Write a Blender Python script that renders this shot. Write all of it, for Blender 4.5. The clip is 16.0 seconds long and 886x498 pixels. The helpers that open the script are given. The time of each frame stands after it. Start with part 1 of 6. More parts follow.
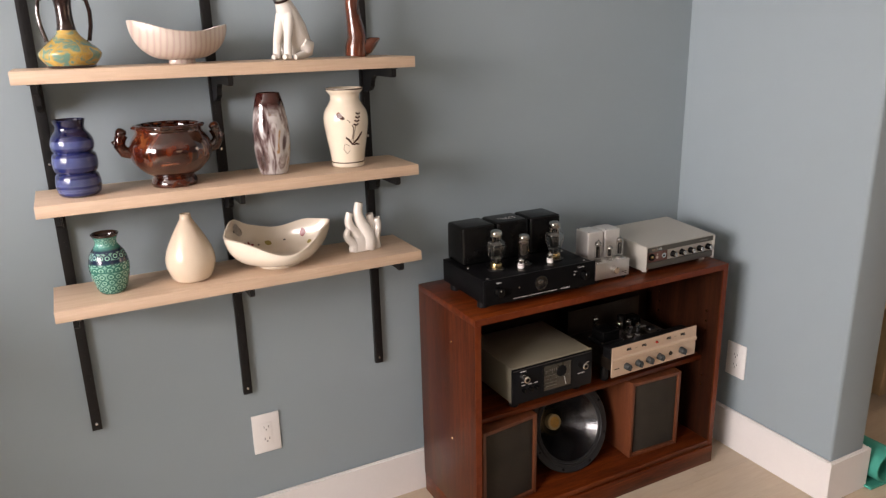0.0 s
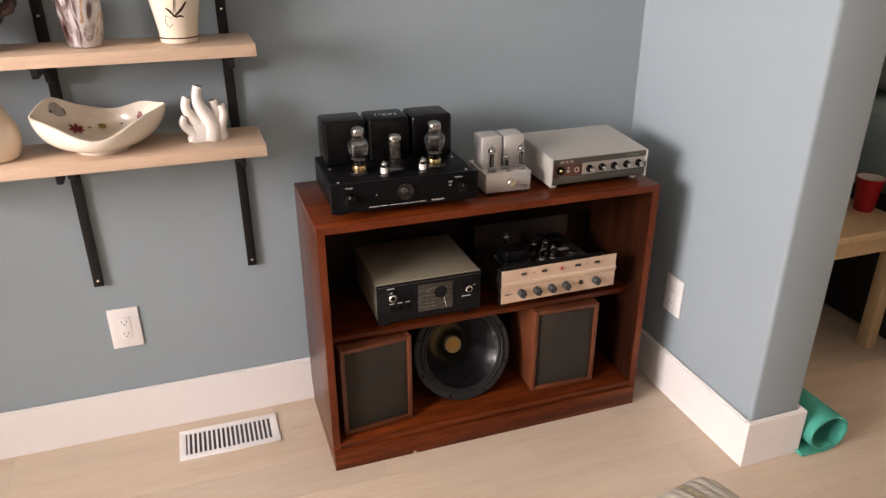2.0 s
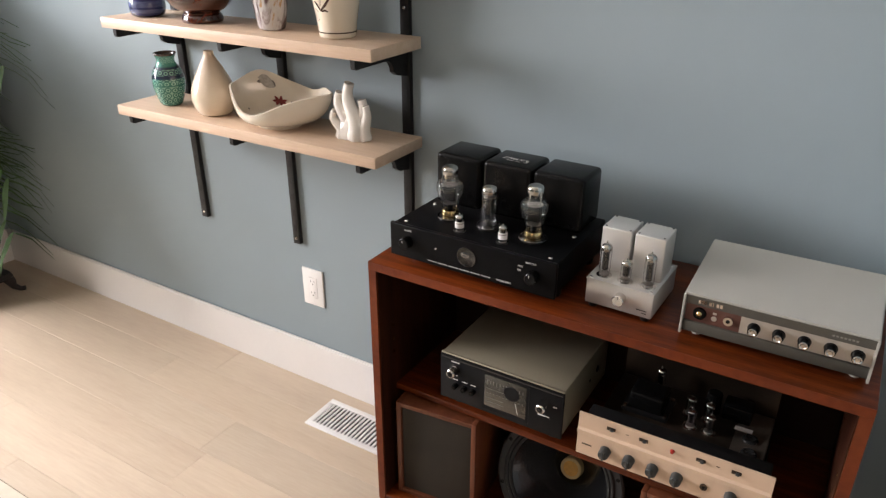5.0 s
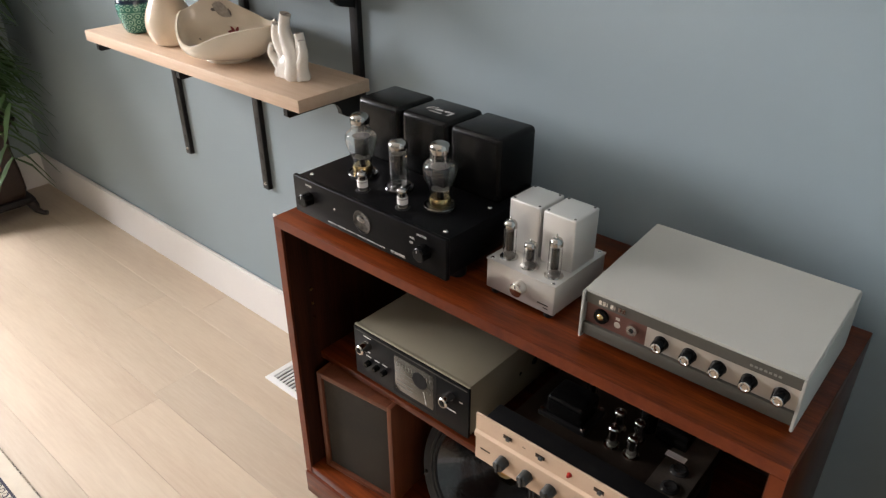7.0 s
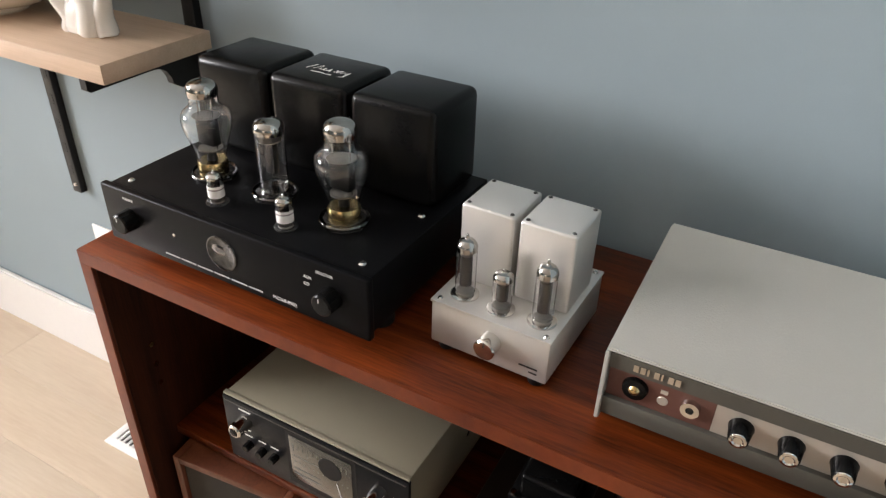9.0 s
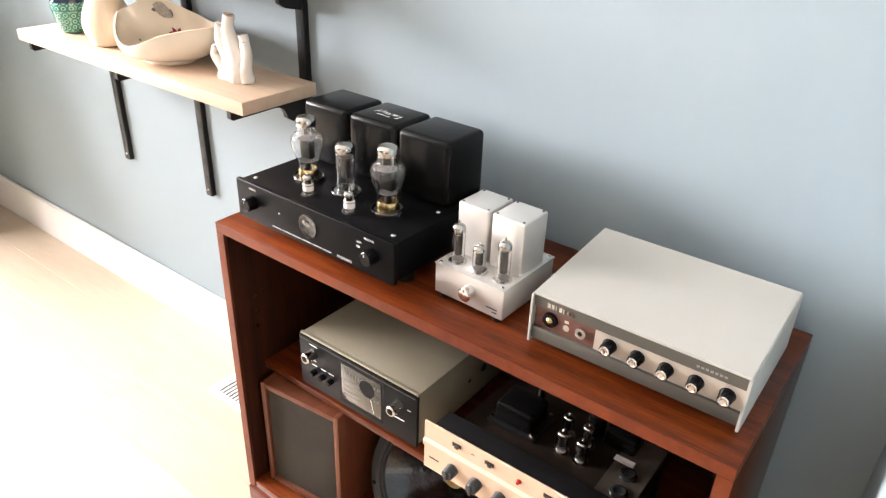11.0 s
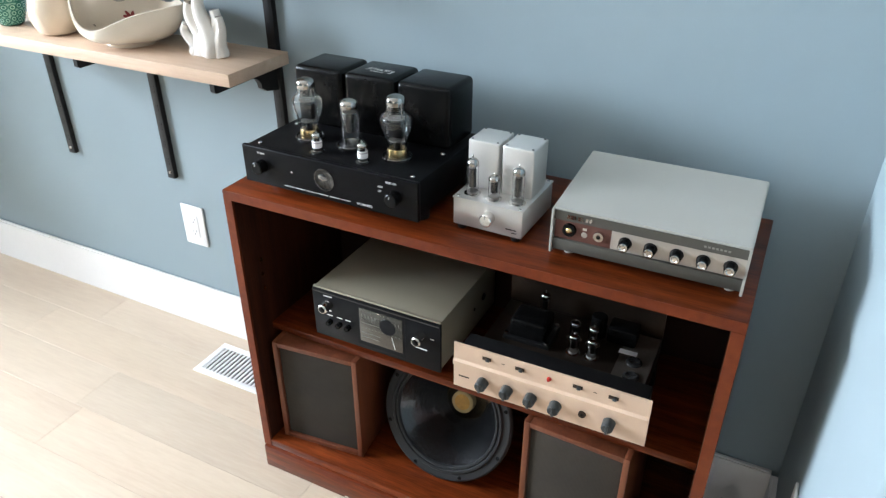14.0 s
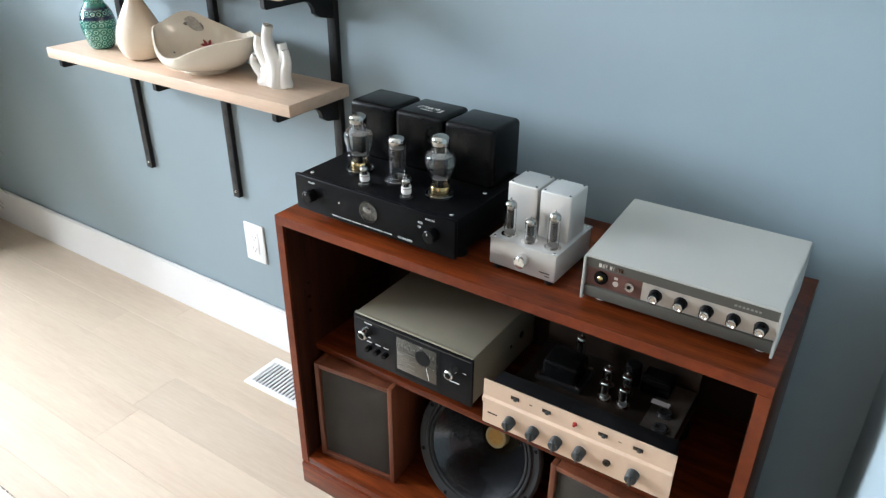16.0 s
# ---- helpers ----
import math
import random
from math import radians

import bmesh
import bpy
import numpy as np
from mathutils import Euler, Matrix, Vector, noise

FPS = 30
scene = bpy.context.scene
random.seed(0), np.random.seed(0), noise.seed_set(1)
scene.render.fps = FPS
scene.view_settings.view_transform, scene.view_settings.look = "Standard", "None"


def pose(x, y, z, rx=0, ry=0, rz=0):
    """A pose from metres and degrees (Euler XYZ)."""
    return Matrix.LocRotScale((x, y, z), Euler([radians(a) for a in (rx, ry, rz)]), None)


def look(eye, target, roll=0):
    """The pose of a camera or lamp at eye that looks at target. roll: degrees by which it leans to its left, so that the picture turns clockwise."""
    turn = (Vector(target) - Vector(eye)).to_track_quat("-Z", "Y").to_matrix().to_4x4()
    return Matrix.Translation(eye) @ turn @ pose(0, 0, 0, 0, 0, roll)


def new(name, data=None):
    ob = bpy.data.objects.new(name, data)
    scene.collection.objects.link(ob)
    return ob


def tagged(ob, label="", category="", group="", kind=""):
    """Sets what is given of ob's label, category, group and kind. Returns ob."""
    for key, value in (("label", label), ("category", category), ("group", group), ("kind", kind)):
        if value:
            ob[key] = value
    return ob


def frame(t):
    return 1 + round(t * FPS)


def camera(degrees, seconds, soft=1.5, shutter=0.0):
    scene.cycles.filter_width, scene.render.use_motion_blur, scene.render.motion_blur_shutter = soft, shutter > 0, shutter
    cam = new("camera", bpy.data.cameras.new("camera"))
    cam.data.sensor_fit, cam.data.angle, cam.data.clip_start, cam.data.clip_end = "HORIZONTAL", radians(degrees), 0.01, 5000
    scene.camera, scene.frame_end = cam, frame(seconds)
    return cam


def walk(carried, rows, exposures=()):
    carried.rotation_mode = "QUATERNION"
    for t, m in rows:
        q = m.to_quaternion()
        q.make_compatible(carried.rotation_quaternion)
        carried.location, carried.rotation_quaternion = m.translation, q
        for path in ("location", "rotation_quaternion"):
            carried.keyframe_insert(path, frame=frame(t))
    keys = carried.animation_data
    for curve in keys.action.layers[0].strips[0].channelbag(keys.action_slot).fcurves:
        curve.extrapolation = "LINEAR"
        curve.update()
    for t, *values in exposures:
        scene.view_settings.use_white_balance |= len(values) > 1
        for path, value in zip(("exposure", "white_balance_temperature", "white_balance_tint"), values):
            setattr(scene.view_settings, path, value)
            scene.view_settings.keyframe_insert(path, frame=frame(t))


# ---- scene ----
cam = camera(63.0, 16.0, soft=1.35)
PATH = [
    (0, (-0.901, -1.912, 1.464), (-0.025, -0.207, 0.892), -1.40),
    (0.5, (-0.715, -1.995, 1.435), (0.069, -0.263, 0.816), -0.40),
    (1, (-0.587, -2.042, 1.426), (0.126, -0.316, 0.710), -1.00),
    (1.5, (-0.440, -2.025, 1.410), (0.289, -0.320, 0.660), -0.93),
    (2, (-0.240, -1.937, 1.398), (0.352, -0.219, 0.562), -0.09),
    (2.5, (-0.025, -1.941, 1.383), (0.296, -0.160, 0.531), -0.79),
    (3, (0.202, -1.963, 1.382), (0.309, -0.163, 0.518), -0.05),
    (3.5, (0.392, -1.865, 1.371), (0.326, -0.032, 0.572), 0.59),
    (4, (0.543, -1.740, 1.412), (0.230, 0.058, 0.594), 0.08),
    (4.2, (0.620, -1.692, 1.422), (0.133, 0.063, 0.597), 0.04),
    (6.3, (0.998, -1.093, 1.385), (-0.154, 0.241, 0.441), 0.50),
    (6.5, (1.019, -1.077, 1.378), (-0.149, 0.239, 0.428), 0.55),
    (7, (1.025, -1.057, 1.356), (-0.116, 0.247, 0.357), -0.04),
    (7.5, (0.952, -1.033, 1.362), (-0.060, 0.362, 0.347), 0.99),
    (8, (0.815, -0.941, 1.282), (-0.041, 0.559, 0.273), 1.64),
    (8.2, (0.743, -0.864, 1.240), (-0.054, 0.643, 0.193), 1.90),
    (10.3, (0.719, -0.765, 1.203), (-0.145, 0.671, 0.110), 2.63),
    (10.5, (0.793, -0.856, 1.245), (-0.139, 0.597, 0.236), 2.65),
    (11, (1.021, -1.049, 1.336), (-0.023, 0.357, 0.370), 2.18),
    (11.5, (1.070, -1.095, 1.318), (-0.001, 0.224, 0.264), 1.08),
    (12, (1.105, -1.131, 1.312), (0.030, 0.166, 0.233), 1.00),
    (12.5, (1.100, -1.138, 1.317), (-0.001, 0.143, 0.247), 0.14),
    (13, (1.045, -1.170, 1.330), (0.030, 0.236, 0.333), 0.24),
    (13.5, (0.963, -1.233, 1.332), (0.068, 0.236, 0.313), 0.33),
    (14, (0.925, -1.277, 1.328), (0.146, 0.262, 0.316), 0.06),
    (14.5, (0.917, -1.289, 1.332), (0.183, 0.269, 0.316), 0.98),
    (15, (0.927, -1.284, 1.334), (0.179, 0.265, 0.313), 1.30),
    (15.5, (0.959, -1.268, 1.349), (0.100, 0.248, 0.367), 1.12),
    (16, (0.983, -1.255, 1.365), (0.018, 0.210, 0.404), 0.53),
]
EXPOSURES = [
    (0.0, -0.62, 7700, 29), (0.5, -0.41, 7700, 29), (1.5, -0.17, 7800, 32), (2.5, -0.17, 7650, 30), (3.5, -0.22, 7550, 28), (4.0, -0.09, 7450, 27), (6.5, -0.10, 7100, 22), (8.2, -0.07, 7100, 22),
    (10.3, 1.05, 7250, 23), (11.0, 1.21, 7200, 25), (11.6, 1.03, 7050, 25), (12.5, 0.71, 6700, 23), (13.5, 0.53, 6200, 16), (14.5, 0.49, 6000, 12), (16.0, 0.43, 6100, 14),
]
walk(cam, [(t, look(eye, target, roll)) for t, eye, target, roll in PATH], EXPOSURES)

# ---- light ----
world = bpy.data.worlds.new("sky")
scene.world = world
world.use_nodes = True
wn = world.node_tree.nodes
sky = wn.new("ShaderNodeTexSky")
sky.sky_type = "NISHITA"
sky.sun_disc = False
sky.sun_elevation = radians(40)
sky.sun_rotation = radians(200)
world.node_tree.links.new(sky.outputs[0], wn["Background"].inputs[0])
wn["Background"].inputs[1].default_value = 0.12


def window_light(name, m, width, height, power, color):
    """Daylight that enters through a window's opening."""
    lamp = bpy.data.lights.new(name, "AREA")
    lamp.shape, lamp.size, lamp.size_y, lamp.energy, lamp.color = "RECTANGLE", width, height, power, color
    ob = new(name, lamp)
    ob.matrix_world = m
    return ob


# ---- materials ----
def nodes_of(name):
    m = bpy.data.materials.new(name)
    m.use_nodes = True
    return m, m.node_tree.nodes, m.node_tree.links, m.node_tree.nodes["Principled BSDF"]


def coords(n, l, scale=(1, 1, 1), source="Object"):
    c, mp = n.new("ShaderNodeTexCoord"), n.new("ShaderNodeMapping")
    mp.inputs["Scale"].default_value = scale
    l.new(c.outputs[source], mp.inputs[0])
    return mp.outputs[0]


def noise_tex(n, l, vec, scale, detail=4.0, rough=0.55):
    t = n.new("ShaderNodeTexNoise")
    t.inputs["Scale"].default_value, t.inputs["Detail"].default_value, t.inputs["Roughness"].default_value = scale, detail, rough
    l.new(vec, t.inputs["Vector"])
    return t.outputs["Fac"]


def ramp(n, l, fac, stops):
    r = n.new("ShaderNodeValToRGB")
    while len(r.color_ramp.elements) < len(stops):
        r.color_ramp.elements.new(0.5)
    for e, (p, c) in zip(r.color_ramp.elements, stops):
        e.position, e.color = p, (*c, 1)
    l.new(fac, r.inputs[0])
    return r.outputs[0]


def mix(n, l, fac, a, b, mode="MIX"):
    m = n.new("ShaderNodeMix")
    m.data_type, m.blend_type = "RGBA", mode
    for k, v in ((0, fac), (6, a), (7, b)):
        if isinstance(v, (int, float)):
            m.inputs[k].default_value = v
        elif isinstance(v, tuple):
            m.inputs[k].default_value = (*v, 1)
        else:
            l.new(v, m.inputs[k])
    return m.outputs[2]


def bump(n, l, b, height, strength, distance=0.002):
    k = n.new("ShaderNodeBump")
    k.inputs["Strength"].default_value, k.inputs["Distance"].default_value = strength, distance
    l.new(height, k.inputs["Height"])
    l.new(k.outputs[0], b.inputs["Normal"])


def surface(name, color, rough=0.5, metal=0.0, vary=0.12, scale=8.0, grain=180.0, relief=0.08, coat=0.0, spec=0.5):
    """A surface of one colour with broad and fine variation in colour, gloss and relief."""
    m, n, l, b = nodes_of(name)
    v = coords(n, l)
    big, fine = noise_tex(n, l, v, scale), noise_tex(n, l, v, grain, 2.0)
    dark = tuple(c * (1 - vary) for c in color)
    light = tuple(min(1.0, c * (1 + vary)) for c in color)
    c1 = ramp(n, l, big, [(0.3, dark), (0.7, light)])
    c2 = mix(n, l, 0.25, c1, ramp(n, l, fine, [(0.3, dark), (0.7, light)]))
    l.new(c2, b.inputs["Base Color"])
    r = n.new("ShaderNodeMapRange")
    r.inputs[3].default_value, r.inputs[4].default_value = rough * 0.85, min(1.0, rough * 1.15)
    l.new(big, r.inputs[0])
    l.new(r.outputs[0], b.inputs["Roughness"])
    b.inputs["Metallic"].default_value = metal
    b.inputs["Coat Weight"].default_value = coat
    b.inputs["Coat Roughness"].default_value = 0.08
    b.inputs["Specular IOR Level"].default_value = spec
    if relief:
        bump(n, l, b, fine, relief)
    return m


def wood(name, dark, mid, light, rough, along=(1, 14, 14), coat=0.0, scale=3.0, object_vary=0.0, islands=False, spec=0.5):
    """Grain that runs along one axis."""
    m, n, l, b = nodes_of(name)
    v = coords(n, l, along)
    if object_vary:
        info, off = n.new("ShaderNodeObjectInfo"), n.new("ShaderNodeVectorMath")
        mul = n.new("ShaderNodeMath")
        mul.operation = "MULTIPLY"
        mul.inputs[1].default_value = 37.0
        l.new(info.outputs["Random"], mul.inputs[0])
        l.new(v, off.inputs[0])
        l.new(mul.outputs[0], off.inputs[1])
        v = off.outputs[0]
    a = noise_tex(n, l, v, scale, 6.0, 0.6)
    fine = noise_tex(n, l, v, scale * 9, 3.0, 0.6)
    c = ramp(n, l, a, [(0.28, dark), (0.5, mid), (0.74, light)])
    c = mix(n, l, 0.35, c, ramp(n, l, fine, [(0.3, dark), (0.7, light)]))
    if object_vary:
        geo = n.new("ShaderNodeNewGeometry")
        tone = ramp(n, l, geo.outputs["Random Per Island"] if islands else info.outputs["Random"], [(0.0, (1 - object_vary,) * 3), (0.5, (0.97, 0.95, 0.93)), (1.0, (1.0, 1.0, 1.0))])
        c = mix(n, l, 1.0, c, tone, "MULTIPLY")
    l.new(c, b.inputs["Base Color"])
    b.inputs["Roughness"].default_value = rough
    b.inputs["Coat Weight"].default_value = coat
    b.inputs["Coat Roughness"].default_value = 0.15
    b.inputs["Specular IOR Level"].default_value = spec
    bump(n, l, b, fine, 0.12, 0.001)
    return m


def clear_glass(name, tint=(1, 1, 1), rough=0.0):
    m, n, l, b = nodes_of(name)
    b.inputs["Base Color"].default_value = (*tint, 1)
    b.inputs["Roughness"].default_value = rough
    b.inputs["IOR"].default_value = 1.45
    b.inputs["Transmission Weight"].default_value = 1.0
    return m


WALL_PAINT = surface("wall_paint", (0.260, 0.322, 0.346), 0.75, vary=0.03, scale=1.6, grain=420, relief=0.05)
WHITE_PAINT = surface("white_paint", (0.78, 0.76, 0.74), 0.42, vary=0.03, scale=3, grain=90, relief=0.03)
CEILING_PAINT = surface("ceiling_paint", (0.8, 0.79, 0.77), 0.9, vary=0.02, scale=2, grain=200, relief=0.1)
OAK = ((0.50, 0.385, 0.29), (0.570, 0.462, 0.346), (0.625, 0.518, 0.398))
FLOOR_WOOD = wood("pale_oak", *OAK, 0.4, (1, 9, 9), scale=1.6, object_vary=0.11)
FLOOR_WOOD_FAR = wood("pale_oak_outer", *OAK, 0.4, (1, 9, 9), scale=1.6, object_vary=0.11, islands=True)
JOINT = surface("floor_joint", (0.38, 0.30, 0.215), 0.8)
# near-black wood tone that holds the shade on the cabinet's inner sides
INNER_SHADE = wood("inner_shade_wood", (0.006, 0.0016, 0.0008), (0.022, 0.0055, 0.0022), (0.052, 0.0135, 0.0045), 0.5, (16, 16, 1), scale=2.6, spec=0.15)
# the back panel's near-black colour carries the shade deep inside the cabinet
BACK_BOARD = surface("shade_dark_back_board", (0.014, 0.0045, 0.0028), 0.6, vary=0.3, scale=5, spec=0.2)
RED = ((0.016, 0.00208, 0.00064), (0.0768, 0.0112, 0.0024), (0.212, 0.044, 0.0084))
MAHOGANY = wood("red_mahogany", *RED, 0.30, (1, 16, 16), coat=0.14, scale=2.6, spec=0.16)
# upright grain; darker copy of the top's wood, with the sides' shade in its colour
MAHOGANY_UP_SHADED = wood("red_mahogany_upright_shaded", (0.014, 0.0020, 0.0007), (0.052, 0.0088, 0.0024), (0.140, 0.031, 0.0072), 0.30, (16, 16, 1), coat=0.12, scale=2.6, spec=0.18)
MAHOGANY_EDGE = wood("mahogany_edge", (0.068, 0.0105, 0.0030), (0.125, 0.0220, 0.0060), (0.190, 0.042, 0.0110), 0.36, (2, 16, 2), coat=0.05, scale=2.6, spec=0.2)
BIRCH = wood("pale_birch", (0.50, 0.345, 0.235), (0.60, 0.43, 0.305), (0.67, 0.50, 0.37), 0.5, (1, 22, 22), scale=2.0)
PINE = wood("pale_pine", (0.50, 0.33, 0.17), (0.60, 0.42, 0.24), (0.68, 0.50, 0.30), 0.5, (8, 8, 1), scale=2.0)
BLACK_METAL = surface("black_enamelled_steel", (0.007, 0.007, 0.0075), 0.45, vary=0.2, scale=6, grain=300, relief=0.04, spec=0.3)
BLACK_SATIN = surface("black_satin_aluminium", (0.0045, 0.0045, 0.005), 0.36, vary=0.15, scale=9, grain=500, relief=0.05, spec=0.06)
BLACK_GLOSS = surface("black_gloss_paint", (0.0045, 0.0045, 0.0045), 0.24, vary=0.15, scale=7, grain=160, relief=0.03, coat=0.0, spec=0.14)
CHROME = surface("chrome", (0.66, 0.64, 0.61), 0.07, 1.0, vary=0.05, relief=0.0)
BRASS = surface("brass", (0.58, 0.42, 0.20), 0.22, 1.0, vary=0.1, relief=0.0)
SILVER_PLATE = surface("getter_silver", (0.40, 0.385, 0.36), 0.10, 1.0, vary=0.15, scale=40, relief=0.0)
ALUMINIUM = surface("satin_aluminium", (0.64, 0.62, 0.59), 0.36, 0.55, vary=0.04, scale=5, grain=700, relief=0.03)
GREY_METAL = surface("dark_grey_plate", (0.055, 0.052, 0.050), 0.35, 0.6, vary=0.2, scale=20)
GLASS = clear_glass("tube_glass")
WHITE_PRINT = surface("white_print", (0.75, 0.74, 0.72), 0.6, vary=0.02, relief=0)


# ---- mesh helpers ----
def thing(name, x, y, z, label, category, group="", rz=0.0, size=1.0):
    ob = new(name)
    ob.empty_display_size = 0.05
    ob.matrix_world = pose(x, y, z, 0, 0, rz) @ Matrix.Diagonal((size, size, size, 1))
    return tagged(ob, label, category, group)


def part(name, bm, material, parent=None, label="", smooth=35):
    me = bpy.data.meshes.new(name)
    bmesh.ops.recalc_face_normals(bm, faces=bm.faces)
    bm.to_mesh(me)
    bm.free()
    me.materials.append(material)
    if smooth:
        me.polygons.foreach_set("use_smooth", [True] * len(me.polygons))
        me.set_sharp_from_angle(angle=radians(smooth))
    ob = new(name, me)
    if parent is not None:
        ob.parent = parent
    if label:
        ob["label"] = label
    return ob


def box(x0, x1, y0, y1, z0, z1, bevel=0.0, seg=2, bm=None):
    own = bmesh.new()
    bmesh.ops.create_cube(own, size=1.0)
    for v in own.verts:
        v.co = Vector(((x0 + x1) / 2 + v.co.x * (x1 - x0), (y0 + y1) / 2 + v.co.y * (y1 - y0), (z0 + z1) / 2 + v.co.z * (z1 - z0)))
    if bevel:
        bmesh.ops.bevel(own, geom=own.edges[:], offset=bevel, segments=seg, affect="EDGES", profile=0.5)
    return join(bm, own)


def join(bm, own):
    """Adds the mesh own to bm, or gives own back where there is none."""
    if bm is None:
        return own
    me = bpy.data.meshes.new("joined")
    own.to_mesh(me)
    own.free()
    bm.from_mesh(me)
    bpy.data.meshes.remove(me)
    return bm


def lathe(profile, seg=32, m=None, bm=None):
    """A body turned from (radius, height) pairs round the z axis, then laid by m."""
    own = bmesh.new()
    rings = []
    for r, z in profile:
        if r < 1e-6:
            rings.append([own.verts.new((0, 0, z))])
        else:
            rings.append([own.verts.new((r * math.cos(2 * math.pi * k / seg), r * math.sin(2 * math.pi * k / seg), z)) for k in range(seg)])
    for a, b in zip(rings, rings[1:]):
        for k in range(seg):
            j = (k + 1) % seg
            if len(a) == 1 and len(b) > 1:
                own.faces.new((a[0], b[j], b[k]))
            elif len(b) == 1 and len(a) > 1:
                own.faces.new((a[k], a[j], b[0]))
            elif len(a) > 1:
                own.faces.new((a[k], a[j], b[j], b[k]))
    if m is not None:
        bmesh.ops.transform(own, matrix=m, verts=own.verts)
    return join(bm, own)


def curve_profile(points, steps=6):
    """A smooth run of (radius, height) through the given ones."""
    p = [Vector(q) for q in points]
    out = []
    for i in range(len(p) - 1):
        a, b, c, d = p[max(i - 1, 0)], p[i], p[i + 1], p[min(i + 2, len(p) - 1)]
        for s in range(steps):
            t = s / steps
            q = 0.5 * ((2 * b) + (c - a) * t + (2 * a - 5 * b + 4 * c - d) * t * t + (3 * b - a - 3 * c + d) * t ** 3)
            out.append((max(q.x, 0.0), q.y))
    out.append(tuple(p[-1]))
    return out


def rod(a, b, r, seg=12, bm=None, r2=None):
    a, b = Vector(a), Vector(b)
    m = Matrix.Translation(a) @ (b - a).to_track_quat("Z", "Y").to_matrix().to_4x4()
    h, r2 = (b - a).length, r if r2 is None else r2
    return lathe([(0, 0), (r, 0), (r2, h), (0, h)], seg, m, bm)


def tube_along(points, radii, seg=10, bm=None):
    """A round tube through points, with a radius at each."""
    own = bmesh.new()
    pts = [Vector(p) for p in points]
    rings = []
    side = None
    for i, p in enumerate(pts):
        d = (pts[min(i + 1, len(pts) - 1)] - pts[max(i - 1, 0)]).normalized()
        if side is None:
            side = d.orthogonal().normalized()
        side = (side - d * side.dot(d)).normalized()
        up = d.cross(side)
        rings.append([own.verts.new(p + (side * math.cos(2 * math.pi * k / seg) + up * math.sin(2 * math.pi * k / seg)) * radii[i]) for k in range(seg)])
    for a, b in zip(rings, rings[1:]):
        for k in range(seg):
            j = (k + 1) % seg
            own.faces.new((a[k], a[j], b[j], b[k]))
    own.faces.new(list(reversed(rings[0])))
    own.faces.new(rings[-1])
    return join(bm, own)


def text_mesh(body, size, m, name, material, parent, depth=0.0004, spacing=1.0, label=""):
    """Raised lettering in the built-in font, as a mesh; it stands in its local xy plane."""
    cu = bpy.data.curves.new(name, "FONT")
    cu.body, cu.size, cu.extrude, cu.space_character = body, size, depth, spacing
    cu.align_x, cu.align_y = "CENTER", "CENTER"
    tmp = bpy.data.objects.new(name, cu)
    scene.collection.objects.link(tmp)
    me = bpy.data.meshes.new_from_object(tmp.evaluated_get(bpy.context.evaluated_depsgraph_get()))
    bpy.data.objects.remove(tmp)
    bpy.data.curves.remove(cu)
    me.materials.clear()
    me.materials.append(material)
    me.transform(m)
    ob = new(name, me)
    ob.parent = parent
    if label:
        ob["label"] = label
    return ob


def facing(x, y, z):
    """Local xy plane turned to face the room (towards -y)."""
    return pose(x, y, z, 90, 0, 0)


# ---- the setting ----
def structure(ob, label, category):
    return tagged(ob, label, category, kind="structure")


LEFT, WEST, FRONT, FAR, BACK2, TOP = -2.25, -3.7, -6.4, 4.4, 1.9, 2.6
EAST = 1.073
WALLS = "matte blue-grey painted wall of the living room"
structure(part("wall_north", box(LEFT - 0.12, EAST, 0.012, 0.132, 0, TOP), WALL_PAINT), WALLS, "wall")
stub = box(EAST, EAST + 0.168, -0.70, BACK2, 0, TOP)
upright = [e for e in stub.edges if abs(e.verts[0].co.z - e.verts[1].co.z) > 1 and e.verts[0].co.y < -0.5]
bmesh.ops.bevel(stub, geom=upright, offset=0.012, segments=4, affect="EDGES", profile=0.5)
structure(part("wall_east", stub, WALL_PAINT), "blue-grey painted wall with a rounded end beside the passage", "wall")
# beyond a short return by the planter the room runs on to the west, to a wide window
RETURN = -0.46
structure(part("wall_return", box(LEFT - 0.12, LEFT, RETURN, 0.0115, 0, TOP), WALL_PAINT), WALLS, "wall")
structure(part("wall_north_west", box(WEST, LEFT - 0.12, RETURN, RETURN + 0.12, 0, TOP), WALL_PAINT), WALLS, "wall")
WY0, WY1, WZ0, WZ1 = -2.70, -0.80, 1.10, 2.40
west = box(WEST - 0.12, WEST, WY1, RETURN + 0.12, 0, TOP)
west = box(WEST - 0.12, WEST, FRONT, WY0, 0, TOP, bm=west)
west = box(WEST - 0.12, WEST, WY0, WY1, 0, WZ0, bm=west)
west = box(WEST - 0.12, WEST, WY0, WY1, WZ1, TOP, bm=west)
structure(part("wall_west", west, WALL_PAINT), WALLS, "wall")
# opening for an unseen south window, added to let in warm fill
SX0, SX1 = 0.0, 1.9
south = box(WEST - 0.12, SX0, FRONT - 0.12, FRONT, 0, TOP)
south = box(SX1, FAR + 0.12, FRONT - 0.12, FRONT, 0, TOP, bm=south)
south = box(SX0, SX1, FRONT - 0.12, FRONT, 0, 0.9, bm=south)
south = box(SX0, SX1, FRONT - 0.12, FRONT, 2.1, TOP, bm=south)
structure(part("wall_south", south, WALL_PAINT), WALLS, "wall")
EY0, EY1 = -2.6, -1.2
east = box(FAR, FAR + 0.12, FRONT, EY0, 0, TOP)
